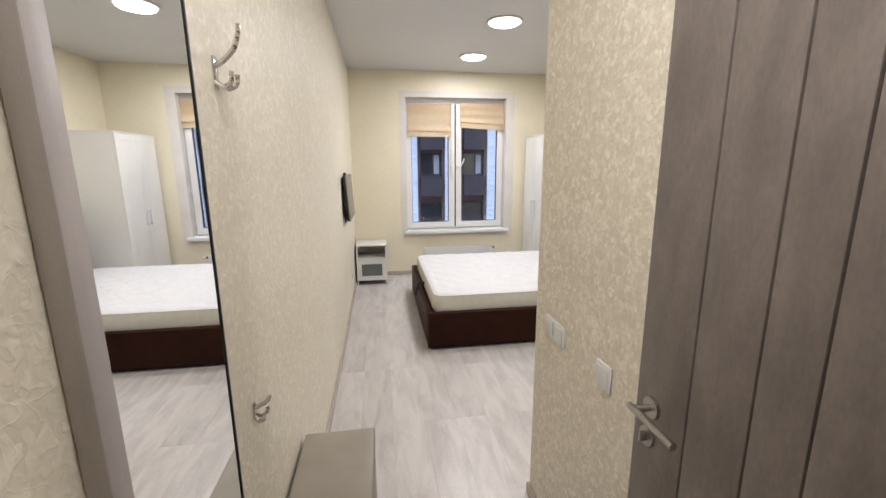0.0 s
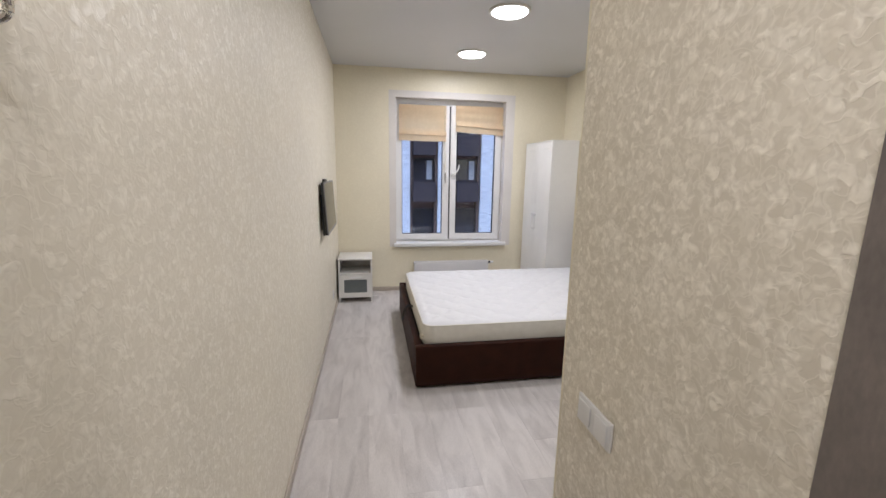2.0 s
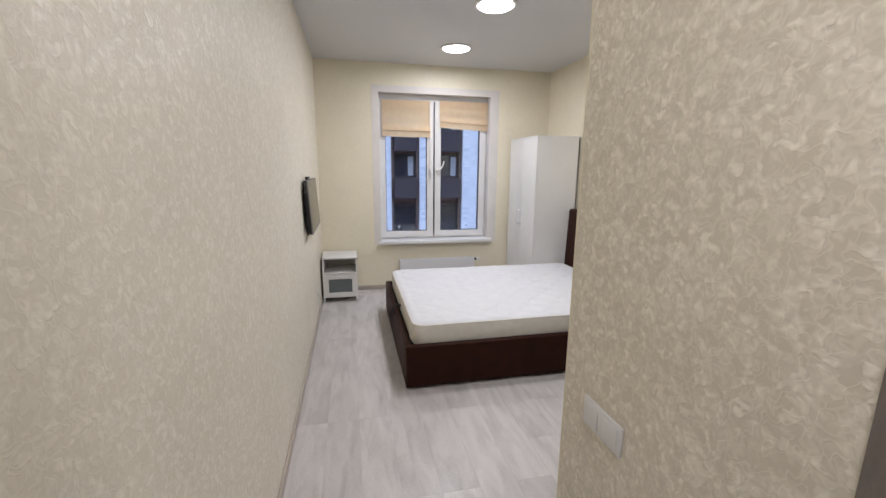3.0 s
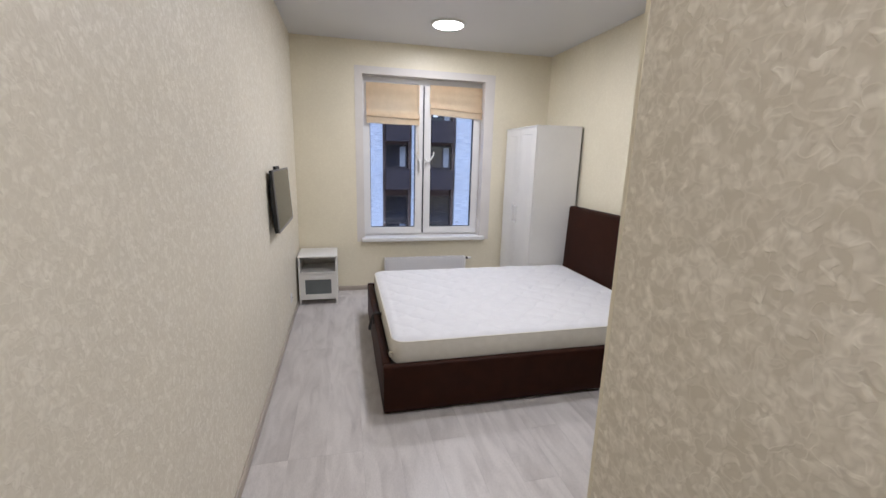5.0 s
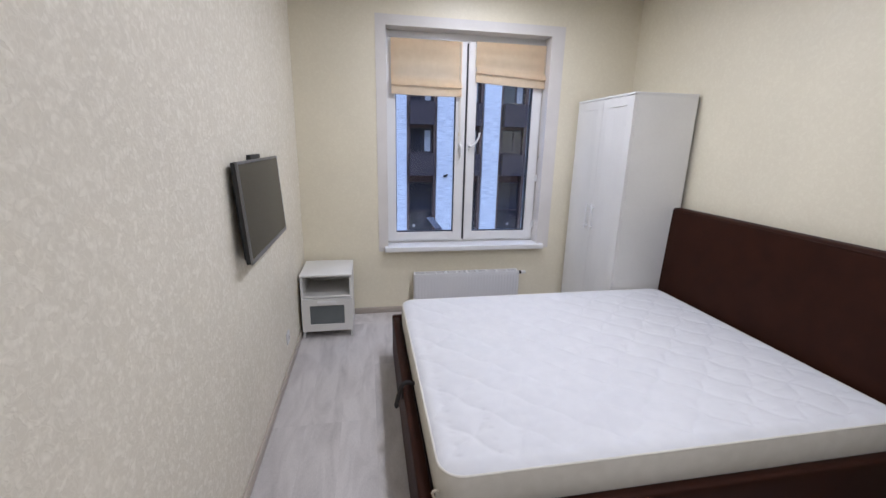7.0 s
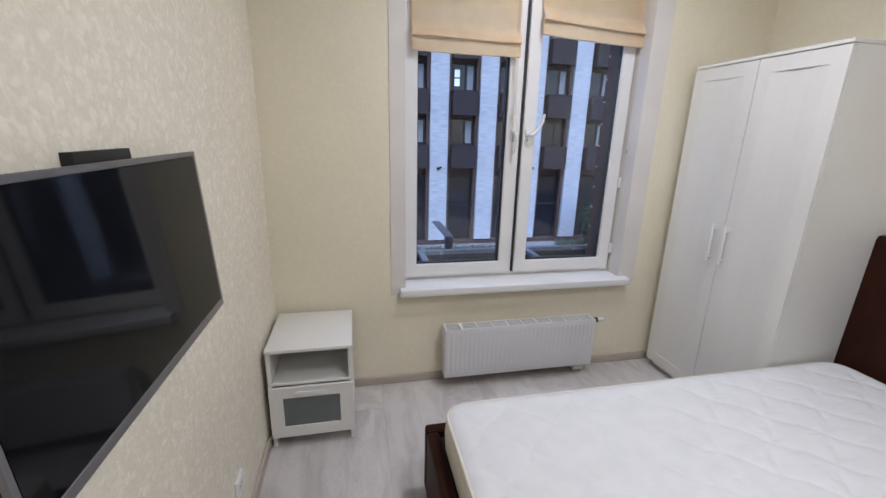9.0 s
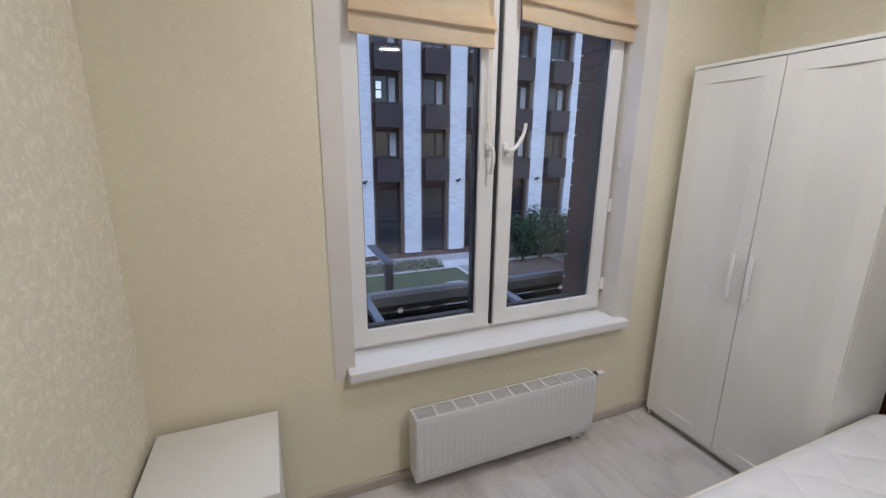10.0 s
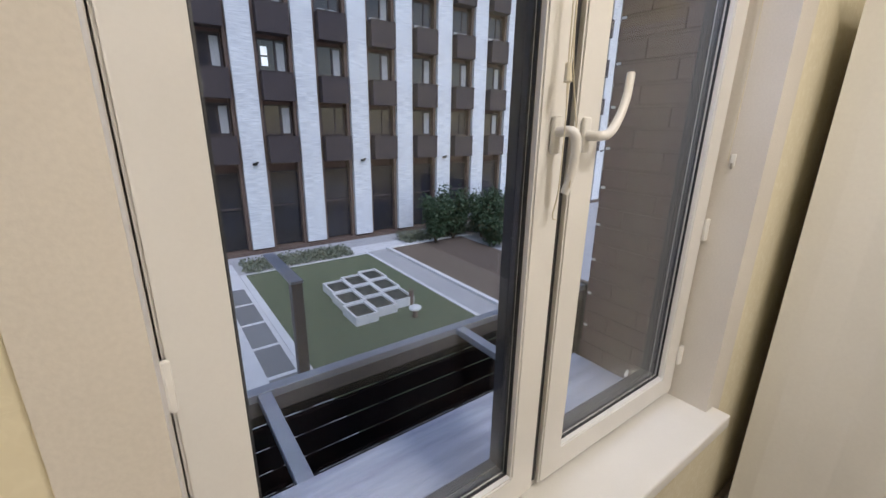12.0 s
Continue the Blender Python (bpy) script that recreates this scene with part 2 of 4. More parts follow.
M_PILASTER = mat("red_brown_render", (0.13, 0.085, 0.07), 0.7, scale=3, fine=0.1, fine_scale=30)
M_BASKET = mat("anthracite_metal", (0.0075, 0.0072, 0.010), 0.6, 0.0, fine=0.1, gloss=0.2)
M_BALCONY = mat("dark_umber_panel", (0.058, 0.047, 0.053), 0.7, base2=(0.048, 0.040, 0.046), scale=0.8, fine=0.06, fine_scale=4, gloss=0.25)
M_RAILM = mat("grey_blue_coated_steel", (0.26, 0.295, 0.38), 0.42, 0.2, base2=(0.22, 0.25, 0.33), scale=8, fine=0.06)
M_FLASH = mat("zinc_flashing", (0.42, 0.46, 0.58), 0.4, 0.2, base2=(0.29, 0.32, 0.43), scale=4, stretch=(0.6, 7, 1), fine=0.08, rough2=0.55)
M_DARKGLASS = mat("dark_glazing", (0.030, 0.031, 0.042), 0.12, base2=(0.03, 0.03, 0.034), scale=1.0)
M_CURTAIN = mat("pale_curtain", (0.42, 0.43, 0.45), 0.8, base2=(0.34, 0.35, 0.37), scale=10, stretch=(8, 1, 0.3))
M_LIT = glow("lit_room", (0.75, 0.86, 1.0), 0.45)
M_GRASS = mat("lawn_grass", (0.072, 0.102, 0.055), 0.9, base2=(0.095, 0.12, 0.066), scale=3, fine=0.2, fine_scale=14, bump=0.3)
M_PAVE = mat("grey_paving", (0.42, 0.42, 0.44), 0.75, base2=(0.36, 0.36, 0.38), scale=2, fine=0.08, fine_scale=40, bump=0.2, spread=0.06)
M_CURB = mat("pale_concrete", (0.70, 0.70, 0.72), 0.7, base2=(0.62, 0.62, 0.64), scale=3, fine=0.06, fine_scale=50)
M_DPAVE = mat("dark_paving_slab", (0.20, 0.205, 0.22), 0.75, scale=3, fine=0.08, spread=0.08)
M_SOIL = mat("brown_bark_mulch", (0.11, 0.08, 0.062), 0.95, base2=(0.145, 0.11, 0.088), scale=6, fine=0.3, fine_scale=50, bump=0.8)
M_COMPOST = mat("dark_damp_compost", (0.03, 0.035, 0.03), 0.95, base2=(0.05, 0.055, 0.045), scale=9, fine=0.3, fine_scale=50, bump=0.6)
M_LEAF = mat("dark_green_leaves", (0.028, 0.058, 0.028), 0.6, base2=(0.055, 0.095, 0.045), scale=6, fine=0.3, fine_scale=20)
M_TWIG = mat("bark", (0.07, 0.05, 0.035), 0.9)
M_HEDGE = mat("pale_grass_tufts", (0.20, 0.22, 0.16), 0.8, base2=(0.12, 0.14, 0.09), scale=6, fine=0.3)


# ---- building blocks ----
def add_box(bm, lo, hi):
    """A box into bm; returns its vertices."""
    made = bmesh.ops.create_cube(bm, size=1.0)["verts"]
    lo, hi = Vector(lo), Vector(hi)
    bmesh.ops.scale(bm, vec=hi - lo, verts=made)
    bmesh.ops.translate(bm, vec=(lo + hi) / 2, verts=made)
    return made


def box(lo, hi, bevel=0.003, seg=2):
    bm = bmesh.new()
    add_box(bm, lo, hi)
    if bevel:
        bmesh.ops.bevel(bm, geom=bm.edges[:], offset=bevel, segments=seg, profile=0.5, affect="EDGES")
    return bm


def boxes(*pairs, bevel=0.0):
    bm = bmesh.new()
    for lo, hi in pairs:
        add_box(bm, lo, hi)
    if bevel:
        bmesh.ops.bevel(bm, geom=bm.edges[:], offset=bevel, segments=1, affect="EDGES")
    return bm


def rod(a, b, r, r2=None, seg=16):
    """A round bar from a to b."""
    bm = bmesh.new()
    a, b = Vector(a), Vector(b)
    bmesh.ops.create_cone(bm, cap_ends=True, segments=seg, radius1=r, radius2=r if r2 is None else r2, depth=(b - a).length)
    turn = (b - a).to_track_quat("Z", "Y").to_matrix().to_4x4()
    bmesh.ops.transform(bm, matrix=Matrix.Translation((a + b) / 2) @ turn, verts=bm.verts[:])
    return bm


def tube(points, r, seg=8, taper=1.0):
    """A bent round bar along points."""
    bm = bmesh.new()
    pts = [Vector(p) for p in points]
    rings = []
    for i, p in enumerate(pts):
        d = (pts[min(i + 1, len(pts) - 1)] - pts[max(i - 1, 0)]).normalized()
        u = d.cross(Vector((0.31, 0.17, 0.93))).normalized()
        v = d.cross(u)
        rr = r * (1 + (taper - 1) * i / (len(pts) - 1))
        rings.append([bm.verts.new(p + rr * (math.cos(a) * u + math.sin(a) * v)) for a in (2 * math.pi * k / seg for k in range(seg))])
    for s, t in zip(rings, rings[1:]):
        for k in range(seg):
            bm.faces.new((s[k], s[(k + 1) % seg], t[(k + 1) % seg], t[k]))
    bm.faces.new(rings[0][::-1])
    bm.faces.new(rings[-1])
    return bm


def bend(points, n=6):
    """A smooth curve through points."""
    pts = [Vector(p) for p in points]
    out = []
    for i in range(len(pts) - 1):
        p0, p1, p2, p3 = pts[max(i - 1, 0)], pts[i], pts[i + 1], pts[min(i + 2, len(pts) - 1)]
        for k in range(n):
            t = k / n
            out.append(0.5 * (2 * p1 + (p2 - p0) * t + (2 * p0 - 5 * p1 + 4 * p2 - p3) * t * t + (3 * p1 - p0 - 3 * p2 + p3) * t ** 3))
    return out + [pts[-1]]


def merge(*parts):
    """Several bmeshes as one."""
    me = bpy.data.meshes.new("tmp")
    out = bmesh.new()
    for b in parts:
        b.to_mesh(me)
        out.from_mesh(me)
        b.free()
    bpy.data.meshes.remove(me)
    return out


def mesh_of(bm, name, material, smooth=False):
    bmesh.ops.recalc_face_normals(bm, faces=bm.faces[:])
    me = bpy.data.meshes.new(name)
    bm.to_mesh(me)
    bm.free()
    if material:
        me.materials.append(material)
    if smooth:
        for f in me.polygons:
            f.use_smooth = True
        me.set_sharp_from_angle(angle=radians(35))
    return me


def part(name, bm, material, parent, label="", smooth=True, kind=""):
    ob = new(name, mesh_of(bm, name, material, smooth))
    ob.parent = parent
    return tagged(ob, label, kind=kind)


def thing(name, label, category, at=(0, 0, 0), rz=0.0, group=""):
    ob = new(name)
    ob.empty_display_size = 0.1
    ob.matrix_basis = pose(*at, 0, 0, rz)
    return tagged(ob, label, category, group)


def solid(name, bm, material, label, category, kind="", smooth=False):
    return tagged(new(name, mesh_of(bm, name, material, smooth)), label, category, kind=kind)


def setting(name, bm, material, label="", category="", smooth=False):
    return solid(name, bm, material, label, category, "structure", smooth)


# ---- the room ----
floor = setting("floor", boxes(((XL, YS, -0.12), (XR, YN, -0.006))), M_JOINT, "pale whitewashed laminate floor of long planks", "floor")
setting("ceiling", boxes(((XL - 0.2, YS - 0.2, CEIL), (XR + 0.2, YN + 0.2, CEIL + 0.2))), M_CEIL, "smooth satin white ceiling", "ceiling")
setting("wall_west", boxes(((XL - 0.2, YS - 0.2, -0.12), (XL, YN, CEIL))), M_WEST, "beige wall with embossed swirling wallpaper", "wall")
setting("wall_east", boxes(((XR, YS - 0.2, -0.12), (XR + 0.2, YN, CEIL))), M_CREAM, "cream wall with fine textured wallpaper", "wall")
setting("wall_south", boxes(((XL, YS - 0.2, -0.12), (XR, YS, CEIL))), M_PAPER, "plain beige papered end wall", "wall")
setting("wall_north", boxes(
    ((XL - 0.2, YN, -0.12), (WX0, YN + 0.2, CEIL)), ((WX1, YN, -0.12), (XR + 0.2, YN + 0.2, CEIL)),
    ((WX0, YN, -0.12), (WX1, YN + 0.2, WZ0)), ((WX0, YN, WZ1), (WX1, YN + 0.2, CEIL))), M_CREAM, "cream papered wall around the window", "wall")
DY0, DY1, DZ = 0.35, 1.156, 2.06
setting("wall_partition", boxes(
    ((PX, DY1, -0.12), (PX + PT, PY, CEIL)), ((PX, YS, -0.12), (PX + PT, DY0, CEIL)),
    ((PX, DY0, DZ), (PX + PT, DY1, CEIL))), M_PAPER, "beige embossed partition wall beside the passage", "wall")
setting("corner_bead", box((PX - 0.0012, PY - 0.009, 0.056), (PX + 0.009, PY + 0.0012, CEIL - 0.002), 0.0005, 1), M_CREAM, "slim pale bead on the wall corner", "trim")

# skirting
H, T = 0.055, 0.014
for name, lo, hi in (
        ("baseboard", (XL, YS, 0), (XL + T, YN - T, H)), ("baseboard", (XL, YN - T, 0), (XR, YN, H)),
        ("baseboard", (XR - T, YS, 0), (XR, YN - T, H)), ("baseboard", (PX - T, DY1 + 0.002, 0), (PX, PY, H)),
        ("baseboard", (PX - T, PY, 0), (PX + PT, PY + T, H))):
    setting(name, box(lo, hi, 0.005, 3), M_BASEB, "grey-beige skirting board along the wall", "baseboard", True)

# window casing and reveal
setting("trim", boxes(
    ((WX0 - 0.08, YN - 0.004, WZ0), (WX0, YN, WZ1 + 0.066)), ((WX1, YN - 0.004, WZ0), (WX1 + 0.097, YN, WZ1 + 0.066)),
    ((WX0, YN - 0.004, WZ1), (WX1, YN, WZ1 + 0.066))), M_PLASTER, "flat pale plaster border around the window", "trim")
for lo, hi in (((WX0, YN - 0.004, 0.632), (WX0 + 0.004, YN + 0.1315, WZ1)), ((WX1 - 0.02, YN - 0.004, 0.632), (WX1, YN + 0.1315, WZ1)), ((WX0 + 0.004, YN - 0.004, WZ1 - 0.012), (WX1 - 0.02, YN + 0.1315, WZ1))):
    setting("reveal", boxes((lo, hi)), M_PLASTER, "smooth white plaster window reveal", "trim")

# ---- window ----
window = tagged(new("window_1"), "white plastic casement window with two sashes, closed", "window", kind="structure")
FY0, FY1 = 6.12, 6.19
FX0, FX1, FZ0, FZ1 = 0.4755, 1.8995, 0.625, 2.4415
MX = 1.178
part("window_frame", boxes(
    ((FX0, FY0 + 0.012, FZ0), (FX0 + 0.035, FY1, FZ1)), ((FX1 - 0.035, FY0 + 0.012, FZ0), (FX1, FY1, FZ1)),
    ((FX0 + 0.035, FY0 + 0.012, FZ0), (FX1 - 0.035, FY1, FZ0 + 0.04)), ((FX0 + 0.035, FY0 + 0.012, 2.378), (FX1 - 0.035, FY1, FZ1)),
    ((MX - 0.02, FY0 + 0.014, FZ0 + 0.04), (MX + 0.02, FY1, 2.378)), bevel=0.002), M_PVC, window, "white outer frame")


def ring(x0, x1, z0, z1, w, y0, y1, bevel=0.004, mitre=True):
    """A rectangular frame upright in the x-z plane, with its corners mitred."""
    bm = bmesh.new()
    loops = []
    for y, dx in ((y0, 0.0), (y0, w), (y1, w), (y1, 0.0)):
        loops.append([bm.verts.new(p) for p in ((x0 + dx, y, z0 + dx), (x1 - dx, y, z0 + dx), (x1 - dx, y, z1 - dx), (x0 + dx, y, z1 - dx))])
    for i in range(4):
        s, t = loops[i], loops[(i + 1) % 4]
        for k in range(4):
            bm.faces.new((s[k], s[(k + 1) % 4], t[(k + 1) % 4], t[k]))
    if bevel:
        bmesh.ops.recalc_face_normals(bm, faces=bm.faces[:])
        bmesh.ops.bevel(bm, geom=[e for e in bm.edges if abs(e.verts[0].co.y - y0) < 1e-6 and abs(e.verts[1].co.y - y0) < 1e-6], offset=bevel, segments=2, affect="EDGES")
    return bm


# black strip laid in as the shade of the gap between the sashes
part("gap_shade", boxes(((1.177, FY0 + 0.002, 0.66), (1.1885, FY0 + 0.012, 2.36))), M_GASKET_GAP, window, "black strip painting the shaded gap between the sashes", smooth=False)
for x0, x1, label in ((0.4815, 1.164, "white sash with its handle turned down"), (1.190, 1.866, "white sash with its handle turned up")):
    z0, z1 = 0.655, 2.37
    sash = part("sash", ring(x0, x1, z0, z1, 0.078, FY0 - 0.012, FY0 + 0.039), M_PVC, window, label)
    part("outer_bead", ring(x0 + 0.004, x1 - 0.004, z0 + 0.004, z1 - 0.004, 0.0735, FY0 + 0.0392, FY1 - 0.002, 0.003), M_GRAPH, sash, "graphite outer face of the sash")
    cx_ = 0.725 if x0 < 1 else 1.635
    part("sticker", rod((cx_, FY0 + 0.0383, 0.786), (cx_, FY0 + 0.0389, 0.786), 0.0125, seg=20), M_STICKER, sash, "small round pale sticker")
    part("gasket", ring(x0 + 0.076, x1 - 0.076, z0 + 0.076, z1 - 0.076, 0.005, FY0 + 0.004, FY0 + 0.010, 0), M_GASKET_GAP, sash, "black rubber gasket")
    part("spacer", ring(x0 + 0.078, x1 - 0.078, z0 + 0.078, z1 - 0.078, 0.007, FY0 + 0.018, FY0 + 0.032, 0), M_SPACER, sash, "grey metal spacer bar")
    for y in (FY0 + 0.012, FY0 + 0.034):
        pane = part("pane", boxes(((x0 + 0.0785, y, z0 + 0.0785), (x1 - 0.0785, y + 0.004, z1 - 0.0785))), M_GLASS, sash, "clear glass pane", smooth=False)
        pane.visible_shadow = False
    hx = 1.125 if x0 < 1 else 1.214
    part("handle_plate", box((hx - 0.011, FY0 - 0.024, 1.48), (hx + 0.011, FY0 - 0.0125, 1.548), 0.005, 3), M_PVC, sash)
    if x0 < 1:
        path = bend(((hx, FY0 - 0.024, 1.52), (hx, FY0 - 0.055, 1.52), (hx + 0.004, FY0 - 0.063, 1.50), (hx + 0.006, FY0 - 0.058, 1.45), (hx + 0.004, FY0 - 0.048, 1.41)))
    else:
        path = bend(((hx, FY0 - 0.024, 1.513), (hx + 0.003, FY0 - 0.048, 1.513), (hx + 0.024, FY0 - 0.056, 1.520), (hx + 0.056, FY0 - 0.053, 1.553), (hx + 0.078, FY0 - 0.048, 1.592), (hx + 0.088, FY0 - 0.044, 1.632)))
    part("handle", tube(path, 0.010, 12, 0.78), M_PVC, sash, "white window handle")
    for z in (0.80, 1.235, 2.2):
        hinge_x = x0 - 0.004 if x0 < 1 else x1 + 0.004
        part("hinge", merge(box((hinge_x - 0.013, FY0 - 0.022, z - 0.036), (hinge_x + 0.011, FY0 - 0.0122, z + 0.032), 0.003, 2), rod((hinge_x - 0.002, FY0 - 0.019, z - 0.03), (hinge_x - 0.002, FY0 - 0.019, z + 0.03), 0.0065)), M_PVC, sash, "white hinge cover")

def sill_board():
    """The sill: a board inside the reveal with a wider rounded nose in the room."""
    bm = bmesh.new()
    a, b = WX0 + 0.001, WX1 - 0.001
    outline = [(0.447, 5.94), (1.932, 5.94), (1.932, 5.9955), (b, 5.9955), (b, 6.131), (a, 6.131), (a, 5.9955), (0.447, 5.9955)]
    face = bm.faces.new([bm.verts.new((x, y, 0.587)) for x, y in outline])
    up = bmesh.ops.extrude_face_region(bm, geom=[face])["geom"]
    bmesh.ops.translate(bm, vec=(0, 0, 0.045), verts=[v for v in up if isinstance(v, bmesh.types.BMVert)])
    bmesh.ops.recalc_face_normals(bm, faces=bm.faces[:])
    nose = [e for e in bm.edges if all(v.co.y < 5.941 for v in e.verts)]
    bmesh.ops.bevel(bm, geom=nose, offset=0.007, segments=3, profile=0.5, affect="EDGES")
    return bm


setting("window_sill", sill_board(), M_SILL, "glossy white window sill with rounded nose", "window sill", True)

# outer wall, flashing and basket
outer = setting("wall_outside", boxes(
    ((-6.0, 6.2, -5.2), (0.38, YO, 12.0)), ((1.967, 6.2, -5.2), (9.0, YO, 12.0)),
    ((0.38, 6.2, -5.2), (1.967, YO, 0.52)), ((0.38, 6.2, 2.62), (1.967, YO, 12.0))), M_MORTAR, "dark brown brick outer wall of the house", "wall")
setting("flashing", box((0.385, 6.19, 0.522), (1.962, 6.572, 0.545), 0.003, 2), M_FLASH, "dull zinc flashing under the window", "flashing")
basket = thing("facade_basket", "anthracite metal basket fixed under the window outside", "equipment basket", (1.2, 6.9, -0.9))


def bpart(name, lo, hi, material, label="", bevel=0.002):
    off = Vector((1.2, 6.9, -0.9))
    return part(name, box(Vector(lo) - off, Vector(hi) - off, bevel, 1), material, basket, label)


bpart("front_rail", (-0.15, 7.075, 0.50), (2.75, 7.125, 0.535), M_RAILM, "grey-blue top rail")
# lighter plate paints the skylight on the inner face below the rail
bpart("skylit_plate", (-0.15, 7.080, 0.432), (2.75, 7.112, 0.4995), M_FIN, "slate plate under the top rail, coloured lighter for skylight")
bpart("cross_rail", (0.715, 6.575, 0.497), (0.765, 7.074, 0.532), M_RAILM)
bpart("cross_rail", (1.672, 6.575, 0.497), (1.722, 7.074, 0.532), M_RAILM)
for k in range(12):
    bpart("slat", (-0.15, 7.086, 0.386 - 0.115 * k), (2.75, 7.090, min(0.431, 0.386 - 0.115 * k + 0.1085)), M_BASKET, "", 0.0)
for x in (-0.14, 0.38, 0.74, 1.24, 1.70, 2.2, 2.7):
    bpart("upright", (x, 7.0905, -0.9), (x + 0.04, 7.118, 0.431), M_BASKET)
bpart("side_panel", (-0.18, 6.55, -0.9), (-0.151, 7.125, 0.535), M_BASKET)
bpart("side_panel", (2.751, 6.55, -0.9), (2.78, 7.125, 0.535), M_BASKET)
bpart("bottom_panel", (-0.15, 6.55, -0.9), (2.75, 7.084, -0.88), M_BASKET)


# ---- lamps ----
def ceiling_lamp(x, y, label, share=1.0):
    lamp = thing("ceiling_light", label, "ceiling lamp", (x, y, CEIL), group="round ceiling lights")
    bm = bmesh.new()
    loops = []
    for r, z in ((0.158, 0.0), (0.158, -0.010), (0.152, -0.016), (0.140, -0.016), (0.136, -0.010)):
        loops.append([bm.verts.new((r * math.cos(a), r * math.sin(a), z)) for a in (2 * math.pi * k / 48 for k in range(48))])
    for s, t in zip(loops, loops[1:]):
        for k in range(48):
            bm.faces.new((s[k], s[(k + 1) % 48], t[(k + 1) % 48], t[k]))
    part("rim", bm, M_WHITE, lamp, "white rim")
    bm = bmesh.new()
    bmesh.ops.create_cone(bm, cap_ends=True, segments=48, radius1=0.122, radius2=0.139, depth=0.012, matrix=Matrix.Translation((0, 0, -0.018)))
    part("diffuser", bm, M_LED, lamp, "glowing round diffuser", smooth=False)
    data = bpy.data.lights.new("led", "AREA")
    data.shape, data.size, data.energy, data.color = "DISK", 0.26, LAMP_POWER * share, LAMP_COLOUR
    led = new("led", data)
    led.parent = lamp
    led.matrix_basis = Matrix.Translation((0, 0, -0.027))


ceiling_lamp(1.235, 4.03, "round white recessed ceiling light, switched on", 1.12)
ceiling_lamp(1.225, 5.20, "round white recessed ceiling light, switched on", 1.02)
# out of view, added to brighten the area behind the partition
ceiling_lamp(1.75, 2.30, "unseen round white ceiling light added over the table")
ceiling_lamp(0.24, 0.75, "round white recessed ceiling light in the passage", 0.7)


# ---- bed ----
bed = thing("bed", "dark brown leatherette double bed standing against the wall", "bed", (0, 0, 0))
BX0, BX1, BY0, BY1, BZ = 0.462, 2.56, 3.46, 5.185, 0.330


def slab(lo, hi, bevel, seg=3, cuts=0, puff=0.0, axis=2):
    """An upholstered board: bevelled, and slightly swollen across its wide faces."""
    bm = box(lo, hi, bevel, seg)
    if cuts:
        bmesh.ops.subdivide_edges(bm, edges=[e for e in bm.edges if e.calc_length() > 0.25], cuts=cuts, use_grid_fill=True)
        lo, hi = Vector(lo), Vector(hi)
        c, h = (lo + hi) / 2, (hi - lo) / 2
        for v in bm.verts:
            q = v.co - c
            w = 1.0
            for k in range(3):
                if k != axis:
                    w *= max(0.0, 1 - (q[k] / h[k]) ** 4)
            v.co[axis] += puff * w * (1 if q[axis] > 0 else -1) + 0.0015 * noise.noise(v.co * 6)
    return bm


part("foot_rail", slab((BX0, BY0 + 0.052, 0.02), (BX0 + 0.05, BY1 - 0.052, BZ), 0.012, 3, 10, 0.004, 0), M_LEATHER, bed, smooth=True)
part("side_rail", slab((BX0, BY0, 0.02), (BX1, BY0 + 0.05, BZ), 0.012, 3, 10, 0.004, 1), M_LEATHER, bed, smooth=True)
part("side_rail", slab((BX0, BY1 - 0.05, 0.02), (BX1, BY1, BZ), 0.012, 3, 10, 0.004, 1), M_LEATHER, bed, smooth=True)
part("slat_base", boxes(((BX0 + 0.052, BY0 + 0.052, 0.27), (BX1, BY1 - 0.052, 0.298))), M_STRAP, bed, "black lifting base", smooth=False)
for x in (BX0 + 0.05, BX1 - 0.1):
    for y in (BY0 + 0.06, BY1 - 0.06):
        part("leg", rod((x, y, 0.0), (x, y, 0.019), 0.022), M_BLACK, bed)
hb = slab((2.60, 3.434, 0.06), (2.685, 5.205, 1.097), 0.022, 4, 14, 0.008, 0)
for v in hb.verts:
    if v.co.x < 2.645:
        v.co.x -= 0.035 * (1 - (v.co.z - 0.06) / 1.04)
part("headboard", hb, M_LEATHER, bed, "tall padded leatherette headboard")
part("piping", tube(((2.600, 3.43, 1.075), (2.598, 4.3, 1.078), (2.600, 5.18, 1.075)), 0.004), M_LEATHER, bed)
part("strap", merge(
    box((0.4505, 4.20, 0.30), (0.459, 4.235, 0.368), 0.002, 1),
    tube(bend(((0.52, 4.22, 0.372), (0.470, 4.22, 0.380), (0.445, 4.215, 0.345), (0.425, 4.20, 0.275), (0.432, 4.195, 0.262))), 0.011)), M_STRAP, bed, "black lifting strap")
part("strap", tube(bend(((0.53, 3.56, 0.366), (0.515, 3.55, 0.385), (0.505, 3.548, 0.375), (0.512, 3.55, 0.352))), 0.005), M_CORD, bed, "pale cord loop")


